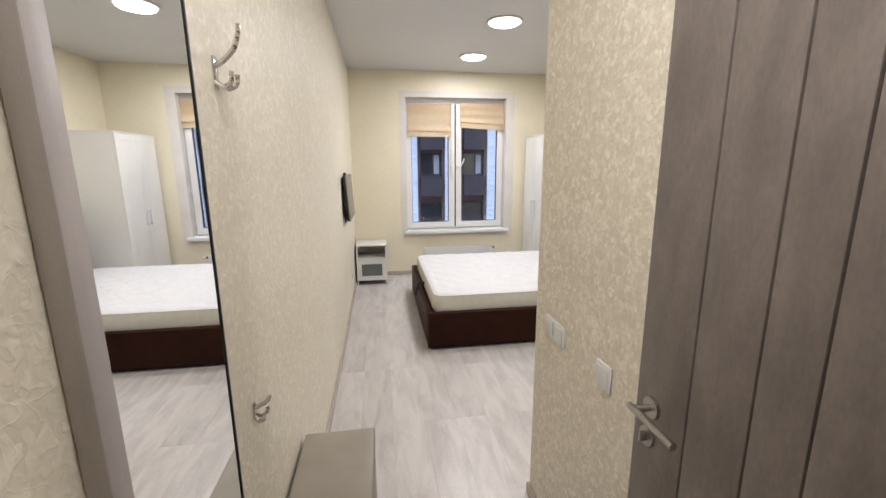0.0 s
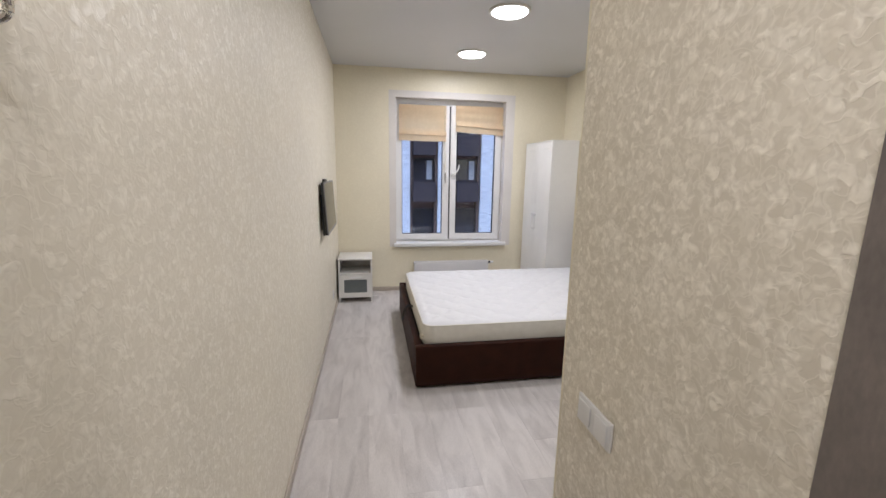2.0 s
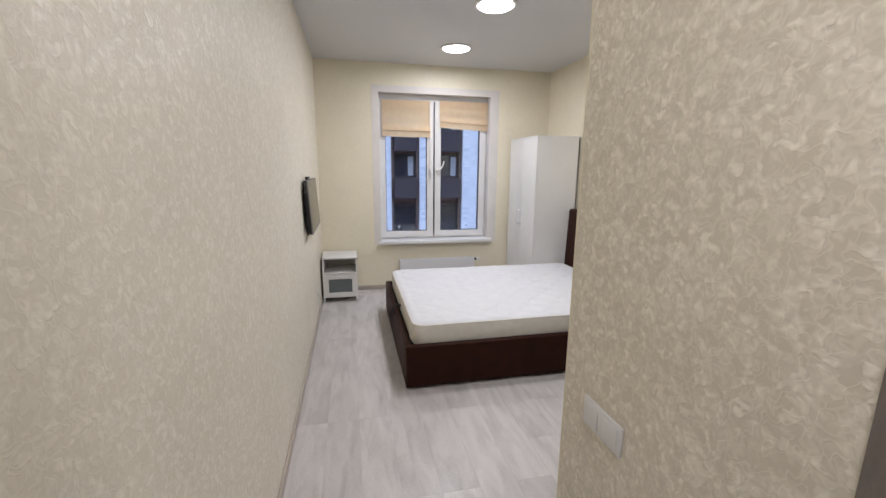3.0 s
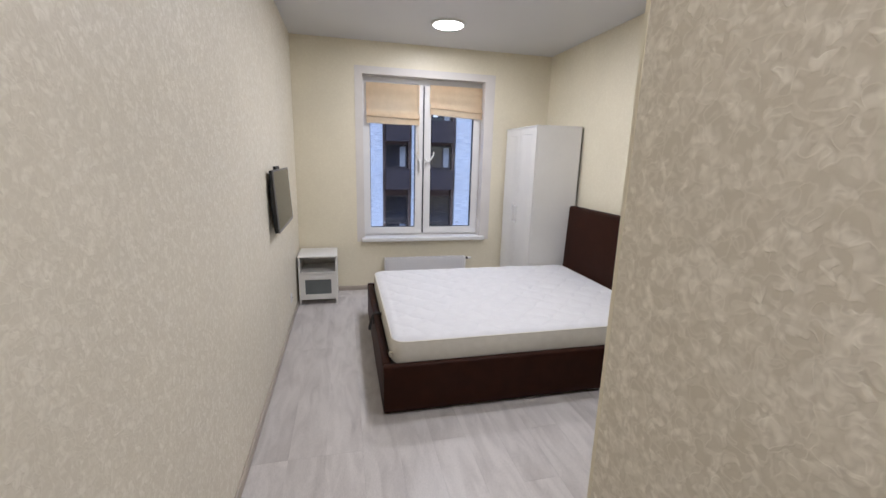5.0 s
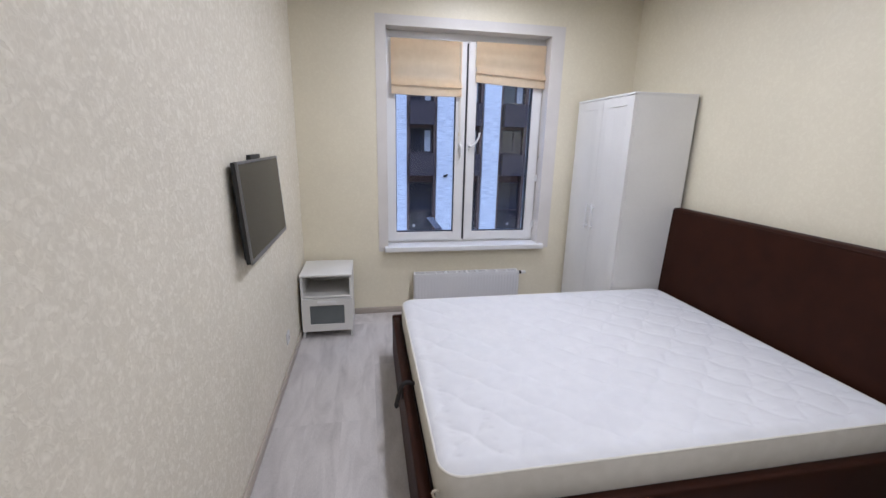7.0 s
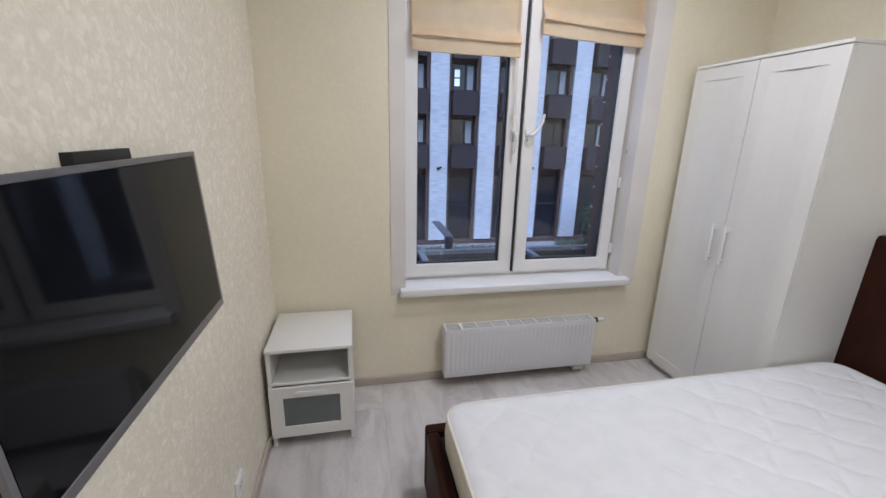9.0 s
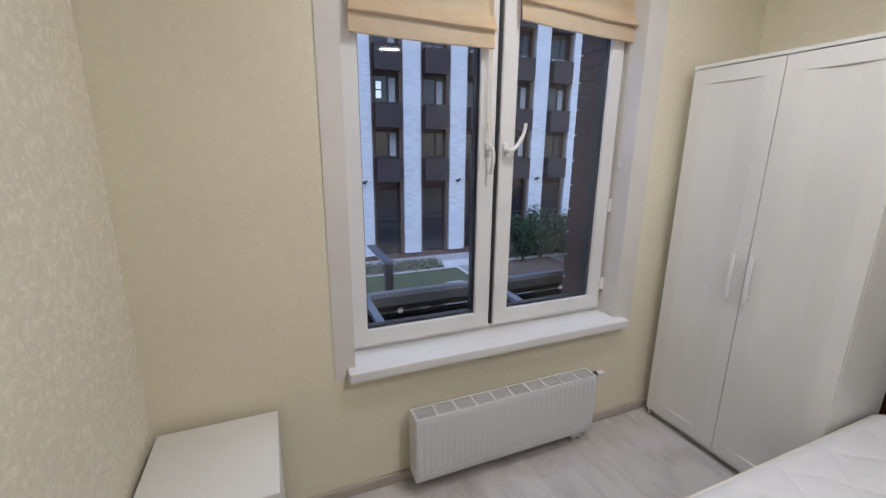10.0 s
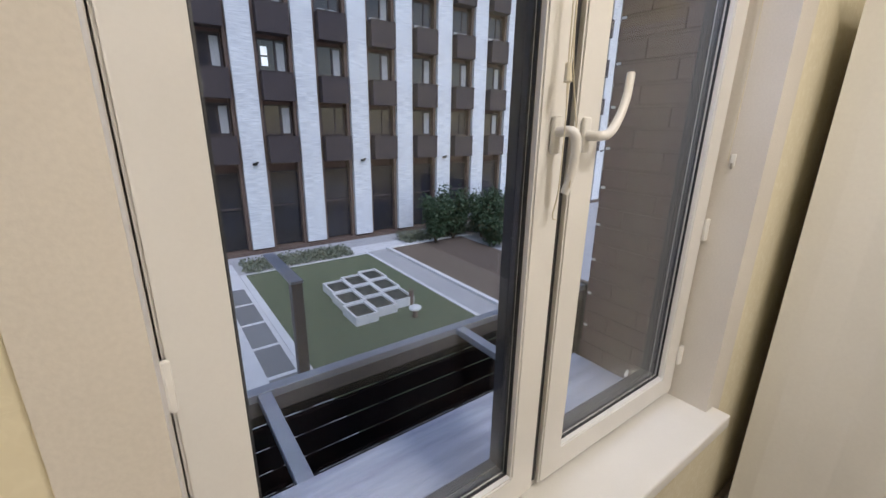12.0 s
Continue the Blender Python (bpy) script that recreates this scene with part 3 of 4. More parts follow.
def mattress_mesh(x0, x1, y0, y1, z0, z1, nx=280, ny=224, r=0.09):
    """Top of a quilted mattress with rounded corners and a soft edge, and its upright border."""
    top, side = bmesh.new(), bmesh.new()
    cx, cy, hx, hy = (x0 + x1) / 2, (y0 + y1) / 2, (x1 - x0) / 2, (y1 - y0) / 2

    def fold(u, v):
        """Square to rounded rectangle."""
        x, y = u * hx, v * hy
        ax, ay = abs(x) - (hx - r), abs(y) - (hy - r)
        if ax > 0 and ay > 0:
            k = max(ax, ay) / max(1e-9, math.hypot(ax, ay))
            ax, ay = ax * k, ay * k
            x, y = math.copysign(hx - r + ax, x), math.copysign(hy - r + ay, y)
        return x, y

    grid = []
    for i in range(nx + 1):
        row = []
        for j in range(ny + 1):
            u, v = 2 * i / nx - 1, 2 * j / ny - 1
            x, y = fold(u, v)
            edge = min(hx * (1 - abs(u)), hy * (1 - abs(v)))
            drop = 0.020 * (1 - min(1, edge / 0.05)) ** 2
            bow = 0.022 * math.sin(2 * math.pi * x / 0.31) * math.sin(2 * math.pi * y / 0.27)
            a, b = (x + y + bow) * math.pi / 0.125, (x - y + 1.4 * bow) * math.pi / 0.125
            ridge = min(abs(math.sin(a / 2)), abs(math.sin(b / 2)))
            tuck = math.exp(-((x / 0.155 - round(x / 0.155)) / 0.09) ** 2) * max(0.0, math.sin(2 * math.pi * y / 0.062)) ** 3
            quilt = 0.0125 * (1 - ridge ** 0.45) + 0.0035 * tuck
            wave = 0.004 * noise.noise(Vector((x * 2.2, y * 2.2, 3.1))) + 0.0018 * noise.noise(Vector((x * 11, y * 11, 7)))
            row.append(top.verts.new((cx + x, cy + y, z1 - drop - quilt * min(1, edge / 0.08) + wave * min(1, edge / 0.05))))
        grid.append(row)
    for i in range(nx):
        for j in range(ny):
            top.faces.new((grid[i][j], grid[i + 1][j], grid[i + 1][j + 1], grid[i][j + 1]))
    rim = [(grid[i][0], 0) for i in range(nx)] + [(grid[nx][j], 0) for j in range(ny)] + [(grid[i][ny], 0) for i in range(nx, 0, -1)] + [(grid[0][j], 0) for j in range(ny, 0, -1)]
    path = [v.co.copy() for v, _ in rim]
    rings = []
    for z, grow in ((None, 0.0), (0.93, 0.006), (0.5, 0.010), (0.08, 0.006), (0.0, -0.008)):
        loop = []
        for p in path:
            d = Vector((p.x - cx, p.y - cy, 0))
            d = Vector((d.x / hx, d.y / hy, 0)).normalized()
            zz = p.z if z is None else z0 + (z1 - 0.02 - z0) * z
            loop.append(side.verts.new((p.x + d.x * grow, p.y + d.y * grow, zz)))
        rings.append(loop)
    for s, t in zip(rings, rings[1:]):
        for k in range(len(s)):
            side.faces.new((s[k], s[(k + 1) % len(s)], t[(k + 1) % len(s)], t[k]))
    side.faces.new(rings[-1])
    piping = tube(path[::3] + [path[0]], 0.0055, 8)
    return top, side, piping


mattress = thing("mattress", "white quilted double mattress without bedding on the bed", "mattress")
m_top, m_side, m_pipe = mattress_mesh(0.527, 2.535, 3.518, 5.125, 0.30, 0.474)
part("quilted_top", m_top, M_MATTRESS, mattress)
part("border", m_side, M_MATSIDE, mattress, "cream mattress border")
part("piping", m_pipe, M_MATSIDE, mattress)

# ---- wardrobe ----
wardrobe = thing("wardrobe", "tall white two-door wardrobe with its doors closed", "wardrobe", (2.665, 5.545, 0))
GX = -0.51                                     # front, from the back
part("side", box((GX + 0.02, -0.395, 0.0), (-0.004, -0.379, 1.895), 0.0015, 1), M_WHITE, wardrobe)
part("side", box((GX + 0.02, 0.379, 0.0), (-0.004, 0.395, 1.895), 0.0015, 1), M_WHITE, wardrobe)
part("top", box((GX - 0.002, -0.397, 1.8955), (-0.002, 0.397, 1.912), 0.002, 1), M_WHITE, wardrobe)
part("bottom", box((GX + 0.022, -0.378, 0.045), (-0.004, 0.378, 0.061), 0.001, 1), M_WHITE, wardrobe)
part("plinth", box((GX + 0.05, -0.378, 0.0), (GX + 0.066, 0.378, 0.0445), 0.001, 1), M_WHITE, wardrobe)
part("back_panel", boxes(((-0.0035, -0.39, 0.02), (-0.0005, 0.39, 1.89))), M_BLACK, wardrobe, "thin dark back panel", smooth=False)


def panel_door(y0, y1, z0, z1, rail=0.094, recess=0.008):
    """A framed door leaf: flat stiles, with a shallow recess between its rails."""
    bm = bmesh.new()
    add_box(bm, (GX, y0, z0), (GX + 0.018, y1, z1))
    front_face = [f for f in bm.faces if f.calc_center_median().x < GX + 0.001]
    bmesh.ops.inset_region(bm, faces=front_face, thickness=rail, depth=0.0)
    bmesh.ops.inset_region(bm, faces=front_face, thickness=0.0015, depth=0.0)
    inner = list({v for f in front_face for v in f.verts})
    bmesh.ops.translate(bm, vec=(recess, 0, 0), verts=inner)
    for v in inner:
        v.co.y += 0.085 if v.co.y < (y0 + y1) / 2 else -0.085
    return bm


for y0, y1, hy in ((-0.394, -0.0018, -0.028), (0.0018, 0.394, 0.050)):
    leaf = part("door", panel_door(y0, y1, 0.05, 1.892), M_WHITE, wardrobe, smooth=False)
    part("handle", merge(box((GX - 0.030, hy - 0.011, 0.858), (GX - 0.021, hy + 0.011, 1.072), 0.004, 3), box((GX - 0.022, hy - 0.008, 0.875), (GX - 0.0005, hy + 0.008, 0.895), 0.002, 1), box((GX - 0.022, hy - 0.008, 1.035), (GX - 0.0005, hy + 0.008, 1.055), 0.002, 1)), M_PVC, leaf, "white bow handle")

# ---- bedside table ----
stand = thing("bedside_table", "small white bedside table with a frosted glass drawer", "bedside table", (-0.030, 5.550, 0))
W, D, TOP = 0.195, 0.41, 0.53
for x in (-W, W - 0.018):
    part("side", boxes(((x, 0.002, 0.055), (x + 0.018, D, TOP - 0.018)), ((x, 0.002, 0), (x + 0.018, 0.04, 0.055)), ((x, D - 0.04, 0), (x + 0.018, D, 0.055))), M_WHITE, stand, smooth=False)
part("top", box((-W - 0.003, -0.006, TOP - 0.0178), (W + 0.003, D + 0.002, TOP), 0.003, 2), M_WHITE, stand)
part("shelf", box((-W + 0.0185, 0.004, 0.338), (W - 0.0185, D - 0.006, 0.352), 0.001, 1), M_WHITE, stand)
part("back_panel", boxes(((-W + 0.0185, D - 0.006, 0.06), (W - 0.0185, D - 0.002, TOP - 0.0185))), M_WHITE, stand, smooth=False)
part("bottom", box((-W + 0.0185, 0.02, 0.058), (W - 0.0185, D - 0.007, 0.072), 0.001, 1), M_WHITE, stand)
drawer = part("drawer_front", boxes(
    ((-W + 0.001, -0.014, 0.062), (-0.132, 0.0015, 0.333)), ((0.132, -0.014, 0.062), (W - 0.001, 0.0015, 0.333)),
    ((-0.132, -0.014, 0.062), (0.132, 0.0015, 0.120)), ((-0.132, -0.014, 0.278), (0.132, 0.0015, 0.333))), M_WHITE, stand, "white framed drawer front", smooth=False)
part("glass_panel", boxes(((-0.132, -0.008, 0.120), (0.132, -0.002, 0.278))), M_FROST, drawer, "frosted grey-green glass", smooth=False)
part("handle", merge(box((-0.072, -0.036, 0.294), (0.072, -0.028, 0.322), 0.003, 2), box((-0.058, -0.029, 0.302), (-0.044, -0.0145, 0.314), 0.001, 1), box((0.044, -0.029, 0.302), (0.058, -0.0145, 0.314), 0.001, 1)), M_PVC, drawer, "white bar handle")

# ---- television on its bracket ----
tv = thing("television", "black flat television with grey bezel hung on a wall bracket", "television")
TW, TH = 0.378, 0.217
tv.matrix_basis = pose(-0.190, 4.585, 1.232, 0, -3.2, 0)
part("screen", boxes(((-0.004, -TW + 0.013, -TH + 0.022), (-0.0005, TW - 0.013, TH - 0.013))), M_SCREEN, tv, "glossy black screen", smooth=False)


def frame_yz(w, h, t, b, x0, x1):
    return boxes(((x0, -w, -h), (x1, -w + t, h)), ((x0, w - t, -h), (x1, w, h)), ((x0, -w + t, -h), (x1, w - t, -h + b)), ((x0, -w + t, h - t), (x1, w - t, h)), bevel=0.0012)


part("bezel", frame_yz(TW, TH, 0.012, 0.021, -0.009, 0.0), M_BEZEL, tv, "satin grey bezel")
part("back_cover", merge(box((-0.028, -TW + 0.002, -TH + 0.002), (-0.0092, TW - 0.002, TH - 0.002), 0.004, 2), box((-0.046, -0.335, -0.208), (-0.0275, 0.335, 0.12), 0.008, 3)), M_BLACK, tv)
part("bracket", boxes(((-0.052, -0.14, -0.20), (-0.0462, -0.11, 0.20)), ((-0.052, 0.11, -0.20), (-0.0462, 0.14, 0.20)), ((-0.058, -0.22, -0.15), (-0.0522, 0.22, -0.115)), ((-0.050, -0.06, 0.195), (-0.0285, 0.12, 0.236)), bevel=0.001), M_BLACK, tv, "black steel wall bracket")
part("cable", tube(bend(((-0.045, -0.18, -0.16), (-0.055, -0.2, -0.24), (-0.06, -0.22, -0.215), (-0.055, -0.24, -0.16))), 0.004), M_BLACK, tv)

# ---- radiator ----
rad = thing("radiator", "white panel radiator with grille top under the window", "radiator", (1.19, 5.915, 0.235))
RX, RZ = 0.49, 0.157
part("front_panel", box((-RX + 0.0025, -0.045, -RZ), (RX - 0.0025, -0.0415, RZ - 0.0025), 0.0015, 2), M_RAD, rad, "white front panel")
part("ribs", boxes(*[((-RX + 0.014 + 0.0283 * k, -0.0455, -RZ + 0.045), (-RX + 0.031 + 0.0283 * k, -0.0449, RZ - 0.02)) for k in range(34)], bevel=0.0004), M_RAD, rad, smooth=False)
part("rear_panel", box((-RX + 0.01, 0.020, -RZ + 0.005), (RX - 0.01, 0.030, RZ - 0.012), 0.002, 1), M_RAD, rad)
for x in (-RX - 0.001, RX - 0.002):
    part("side_cover", box((x, -0.044, -RZ + 0.003), (x + 0.003, 0.045, RZ + 0.003), 0.001, 1), M_RAD, rad)
grille = bmesh.new()
add_box(grille, (-RX + 0.0025, -0.0445, RZ - 0.002), (RX - 0.0025, -0.036, RZ + 0.003))
add_box(grille, (-RX + 0.0025, 0.036, RZ - 0.002), (RX - 0.0025, 0.045, RZ + 0.003))
for k in range(11):
    x = -RX + 0.003 + (2 * RX - 0.016) * k / 10
    add_box(grille, (x, -0.0359, RZ - 0.004), (x + 0.010, 0.0359, RZ + 0.0025))
    if k < 10:
        for j in range(5):
            y = -0.027 + 0.0125 * j
            add_box(grille, (x + 0.0102, y, RZ - 0.006), (x + (2 * RX - 0.016) / 10 - 0.0002, y + 0.0030, RZ + 0.001))
part("grille", grille, M_RAD, rad, "slotted top grille", smooth=False)
part("fins", boxes(*[((-RX + 0.02 + 0.027 * k, -0.036, -RZ + 0.01), (-RX + 0.021 + 0.027 * k, 0.018, RZ - 0.012)) for k in range(35)]), M_SLOT_SHADE, rad, smooth=False)
dots = bmesh.new()
for k in range(32):
    x = -RX + 0.03 + (2 * RX - 0.06) * k / 31
    add_box(dots, (x - 0.0075, -0.0464, -RZ + 0.030), (x + 0.0075, -0.0442, -RZ + 0.036))
part("weld_marks", dots, M_PVC, rad, "row of pale weld marks", smooth=False)
part("valve", rod((RX + 0.003, 0, RZ - 0.02), (RX + 0.034, 0, RZ - 0.02), 0.016), M_BLACK, rad, "black valve collar")
part("valve_head", rod((RX + 0.0345, 0, RZ - 0.02), (RX + 0.078, 0, RZ - 0.02), 0.017, 0.013), M_PVC, rad, "white valve cap")
for x in (0.40, 0.445):
    part("pipe", rod((x, 0.005, -0.235), (x, 0.005, -RZ + 0.006), 0.009), M_STEEL, rad, "short steel pipe")
part("pipe_block", box((0.385, -0.02, -0.205), (0.46, 0.03, -0.176), 0.004, 2), M_RAD, rad)
for x in (-0.38, 0.34):
    part("bracket", boxes(((x, 0.0302, -0.13), (x + 0.03, 0.0849, 0.13))), M_RAD, rad, smooth=False)


# ---- roman blinds ----
def blind(x0, x1, z_top, left_z, right_z, label):
    """A roman blind drawn up: a flat cloth with stacked folds at its foot."""
    ob = thing("roman_blind", label, "roman blind", ((x0 + x1) / 2, 6.10, z_top), group="peach roman blinds")
    w = (x1 - x0) / 2
    part("headrail", box((-w + 0.004, -0.014, -0.028), (w - 0.004, 0.004, -0.002), 0.003, 2), M_PVC, ob, "slim white headrail")
    bm = bmesh.new()
    prof = [(-0.016, 0.0), (-0.018, 0.05), (-0.020, 0.12)]
    n = 14
    for i in range(1, n):
        prof.append((-0.020 - 0.002 * math.sin(i * 0.9), 0.12 + (1 - 0.12) * i / n))
    # depth, share of the drop; then the folds
    tail = [(-0.038, 1.0, -0.070), (-0.049, 1.0, -0.050), (-0.050, 1.0, -0.042), (-0.043, 1.0, -0.038), (-0.028, 1.0, -0.052), (-0.025, 1.0, -0.058), (-0.030, 1.0, -0.036), (-0.034, 1.0, 0.012), (-0.033, 1.0, 0.028), (-0.026, 1.0, 0.031)]
    cols_n = 24
    loops = []
    for i in range(cols_n + 1):
        u = i / cols_n
        x = -w + 2 * w * u
        drop = z_top - (left_z + (right_z - left_z) * u) - 0.030 + 0.004 * math.sin(u * math.pi)
        ripple = 0.0035 * noise.noise(Vector((x * 7, z_top, left_z * 9)))
        loop = []
        for d, s in prof:
            loop.append(bm.verts.new((x, d + ripple * s, -(drop - 0.088) * s)))
        for d, s, e in tail:
            loop.append(bm.verts.new((x + 0.002 * (d < -0.03), d + ripple * (1 + 2 * (d < -0.035)), -drop + (0.003 * math.sin(u * 5.0) if d < -0.035 else 0) - e)))
        loops.append(loop)
    for s, t in zip(loops, loops[1:]):
        for k in range(len(s) - 1):
            bm.faces.new((s[k], t[k], t[k + 1], s[k + 1]))
    bmesh.ops.solidify(bm, geom=bm.faces[:], thickness=0.0016)
    part("cloth", bm, M_FABRIC, ob, "peach linen cloth with stacked folds")
    return ob


b1 = blind(0.522, 1.122, 2.362, 1.928, 1.924, "peach linen roman blind drawn partly up")
b2 = blind(1.246, 1.872, 2.372, 2.048, 2.018, "peach linen roman blind drawn higher, hanging slightly askew")
part("cord", merge(
    tube(bend(((0.278, -0.022, -0.02), (0.283, -0.024, -0.5), (0.290, -0.022, -0.72), (0.286, -0.030, -0.80))), 0.0013, 6),
    tube(bend(((0.284, -0.022, -0.02), (0.290, -0.026, -0.5), (0.296, -0.022, -0.74), (0.282, -0.034, -0.93), (0.276, -0.030, -0.99), (0.290, -0.030, -1.0))), 0.0013, 6),
    tube(bend(((0.290, -0.022, -0.02), (0.296, -0.024, -0.45), (0.300, -0.022, -0.70), (0.308, -0.040, -0.85), (0.303, -0.04, -0.94))), 0.0013, 6)), M_CORD, b1, "thin cream pull cords")
part("tassel", rod((0.288, -0.024, -0.73), (0.286, -0.028, -0.76), 0.005, 0.0075, 10), M_CORD, b1, "cream cord tassel")
part("cord", tube(bend(((0.305, -0.02, -0.02), (0.307, -0.022, -0.6), (0.309, -0.018, -0.93))), 0.0013, 6), M_CORD, b2, "thin cream pull cord")
hook_w = thing("cord_hook", "small white cord hook with a pin in the reveal", "hook", (1.879, 6.072, 1.45))
part("plate", box((-0.006, -0.006, -0.022), (-0.0002, 0.006, 0.012), 0.001, 1), M_PVC, hook_w)
part("pin", rod((-0.006, 0, -0.03), (-0.010, 0, -0.014), 0.003), M_STEEL, hook_w)


# ---- table and chairs ----
table = thing("table", "pale birch laminate table with round steel legs", "table", (2.34, 2.672, 0))
TT = 0.785
part("tabletop", box((-0.375, -0.262, TT - 0.032), (0.350, 0.262, TT), 0.004, 2), M_TABLE, table, "pale birch laminate top")
for x in (-0.315, 0.29):
    for y in (-0.205, 0.205):
        leg = part("leg", rod((x, y, 0.012), (x, y, TT - 0.033), 0.030, seg=28), M_STEEL, table, "brushed steel tube leg")
        part("foot", rod((x, y, 0.0), (x, y, 0.0125), 0.028, seg=24), M_BLACK, leg)


def chair_build(label):
    """A plain wooden chair that faces +x from its origin on the floor under the seat's middle."""
    ob = thing("dining_chair", label, "chair", group="white dining chairs")
    s, d, h, sb = 0.20, 0.205, 0.42, 0.172     # half width, half depth, seat height, half width at the back
    for y in (-s, s - 0.034):
        part("leg", box((d - 0.036, y, 0), (d, y + 0.034, h), 0.004, 2), M_CHAIR, ob)
        bm = bmesh.new()
        yb = -sb if y < 0 else sb - 0.030
        pts = [(-d, 0.0), (-d + 0.01, 0.43), (-d - 0.03, 0.61), (-d - 0.078, 0.866)]
        for x, z in pts:
            for dx, dy in ((0, 0), (0.034, 0), (0.034, 0.03), (0, 0.03)):
                bm.verts.new((x + dx, yb + dy, z))
        bm.verts.ensure_lookup_table()
        for i in range(3):
            for k in range(4):
                bm.faces.new([bm.verts[j] for j in (4 * i + k, 4 * i + (k + 1) % 4, 4 * i + 4 + (k + 1) % 4, 4 * i + 4 + k)])
        bm.faces.new(bm.verts[:4])
        bm.faces.new(bm.verts[-4:])
        bmesh.ops.recalc_face_normals(bm, faces=bm.faces[:])
        bmesh.ops.bevel(bm, geom=bm.edges[:], offset=0.003, segments=2, profile=0.5, affect="EDGES")
        part("back_post", bm, M_CHAIR, ob)
        inner = y + 0.006
        for name, lo, hi, t in (("side_rail", h - 0.068, h - 0.006, 0.020), ("stretcher", 0.165, 0.195, 0.016)):
            bm = box((-d + 0.034, inner, lo), (d - 0.037, inner + t, hi), 0.003, 2)
            for v in bm.verts:
                if v.co.x < 0:
                    v.co.y += (s - sb) * (1 if y < 0 else -1)
            part(name, bm, M_CHAIR, ob)
        part("bolt", rod((d - 0.018, y - 0.001 if y < 0 else y + 0.0335, 0.385), (d - 0.018, y - 0.0002 if y < 0 else y + 0.035, 0.385), 0.006), M_BLACK, ob, "dark bolt head")
    part("front_rail", box((d - 0.03, -s + 0.0345, h - 0.068), (d - 0.008, s - 0.0345, h - 0.006), 0.003, 2), M_CHAIR, ob)
    part("back_rail", box((-d + 0.012, -sb + 0.0305, h - 0.068), (-d + 0.034, sb - 0.0305, h - 0.006), 0.003, 2), M_CHAIR, ob)
    bm = slab((-d + 0.046, -s + 0.004, h + 0.0005), (d + 0.006, s - 0.004, h + 0.032), 0.013, 4, 6, 0.006, 2)
    for v in bm.verts:
        v.co.y *= 1 - 0.13 * (d - v.co.x) / (2 * d)
    part("seat_pad", bm, M_CUSHION, ob, "flat cream seat cushion")
    bm = box((-d + 0.036, -s - 0.002, h - 0.0055), (d + 0.003, s + 0.002, h), 0.002, 1)
    for v in bm.verts:
        v.co.y *= 1 - 0.13 * (d - v.co.x) / (2 * d)
    part("seat", bm, M_CHAIR, ob)
    top = box((-0.010, -sb + 0.027, -0.030), (0.010, sb - 0.027, 0.030), 0.004, 2)
    bmesh.ops.transform(top, matrix=pose(-d - 0.054, 0, 0.832, 0, -11, 0), verts=top.verts[:])
    part("top_rail", top, M_CHAIR, ob)
    low = box((-0.009, -sb + 0.027, -0.018), (0.009, sb - 0.027, 0.018), 0.003, 2)
    bmesh.ops.transform(low, matrix=pose(-d + 0.006, 0, 0.535, 0, -11, 0), verts=low.verts[:])
    part("lower_rail", low, M_CHAIR, ob)
    for y in (-0.072, 0.0, 0.072):
        sl = box((-0.006, y - 0.014, -0.13), (0.006, y + 0.014, 0.138), 0.003, 2)
        bmesh.ops.transform(sl, matrix=pose(-d - 0.022, 0, 0.660, 0, -11.0, 0), verts=sl.verts[:])
        part("back_slat", sl, M_CHAIR, ob)
    return ob


chair = chair_build("white wooden chair with cream seat pad beside the bed")
chair.matrix_basis = pose(2.350, 3.115, 0, 0, 0, 182)
second = copy_thing(chair, pose(2.31, 2.57, 0, 0, 0, 92))
tagged(second, "white wooden chair pushed in under the table")


# ---- sockets and switches ----
def plate(name, label, gangs, at, rz, socket=False):
    """A wall plate that faces +x from its origin."""
    ob = thing(name, label, "switch" if not socket else "socket", at, rz)
    w = 0.0405 * gangs
    part("frame", box((0.0002, -w, -0.0405), (0.009, w, 0.0405), 0.004, 3), M_PVC, ob)
    for k in range(gangs):
        y = -w + 0.0405 + 0.081 * k
        if socket:
            bm = bmesh.new()
            bmesh.ops.create_cone(bm, cap_ends=True, segments=28, radius1=0.021, radius2=0.021, depth=0.002, matrix=pose(0.0102, y, 0, 0, 90, 0))
            part("insert", box((0.0091, y - 0.028, -0.028), (0.0105, y + 0.028, 0.028), 0.001, 1), M_PVC, ob)
            part("well", bm, M_PLASTER, ob, "round socket well")
            for s in (-0.0095, 0.0095):
                part("pin_hole", rod((0.0112, y + s, 0), (0.0122, y + s, 0), 0.003, seg=10), M_BLACK, ob)
        else:
            part("rocker", box((0.0091, y - 0.029, -0.029), (0.013, y + 0.029, 0.029), 0.002, 2), M_PVC, ob)
    return ob


plate("light_switch", "white double light switch on the papered wall", 2, (PX, 1.670, 0.902), 180)
plate("light_switch", "white single light switch on the papered wall", 1, (PX, 1.322, 0.902), 180)
plate("power_socket", "white double power socket above the table", 2, (XR, 2.875, 0.972), 180, True)
plate("power_socket", "white power socket low on the wall", 1, (XL, 5.085, 0.245), 0, True)

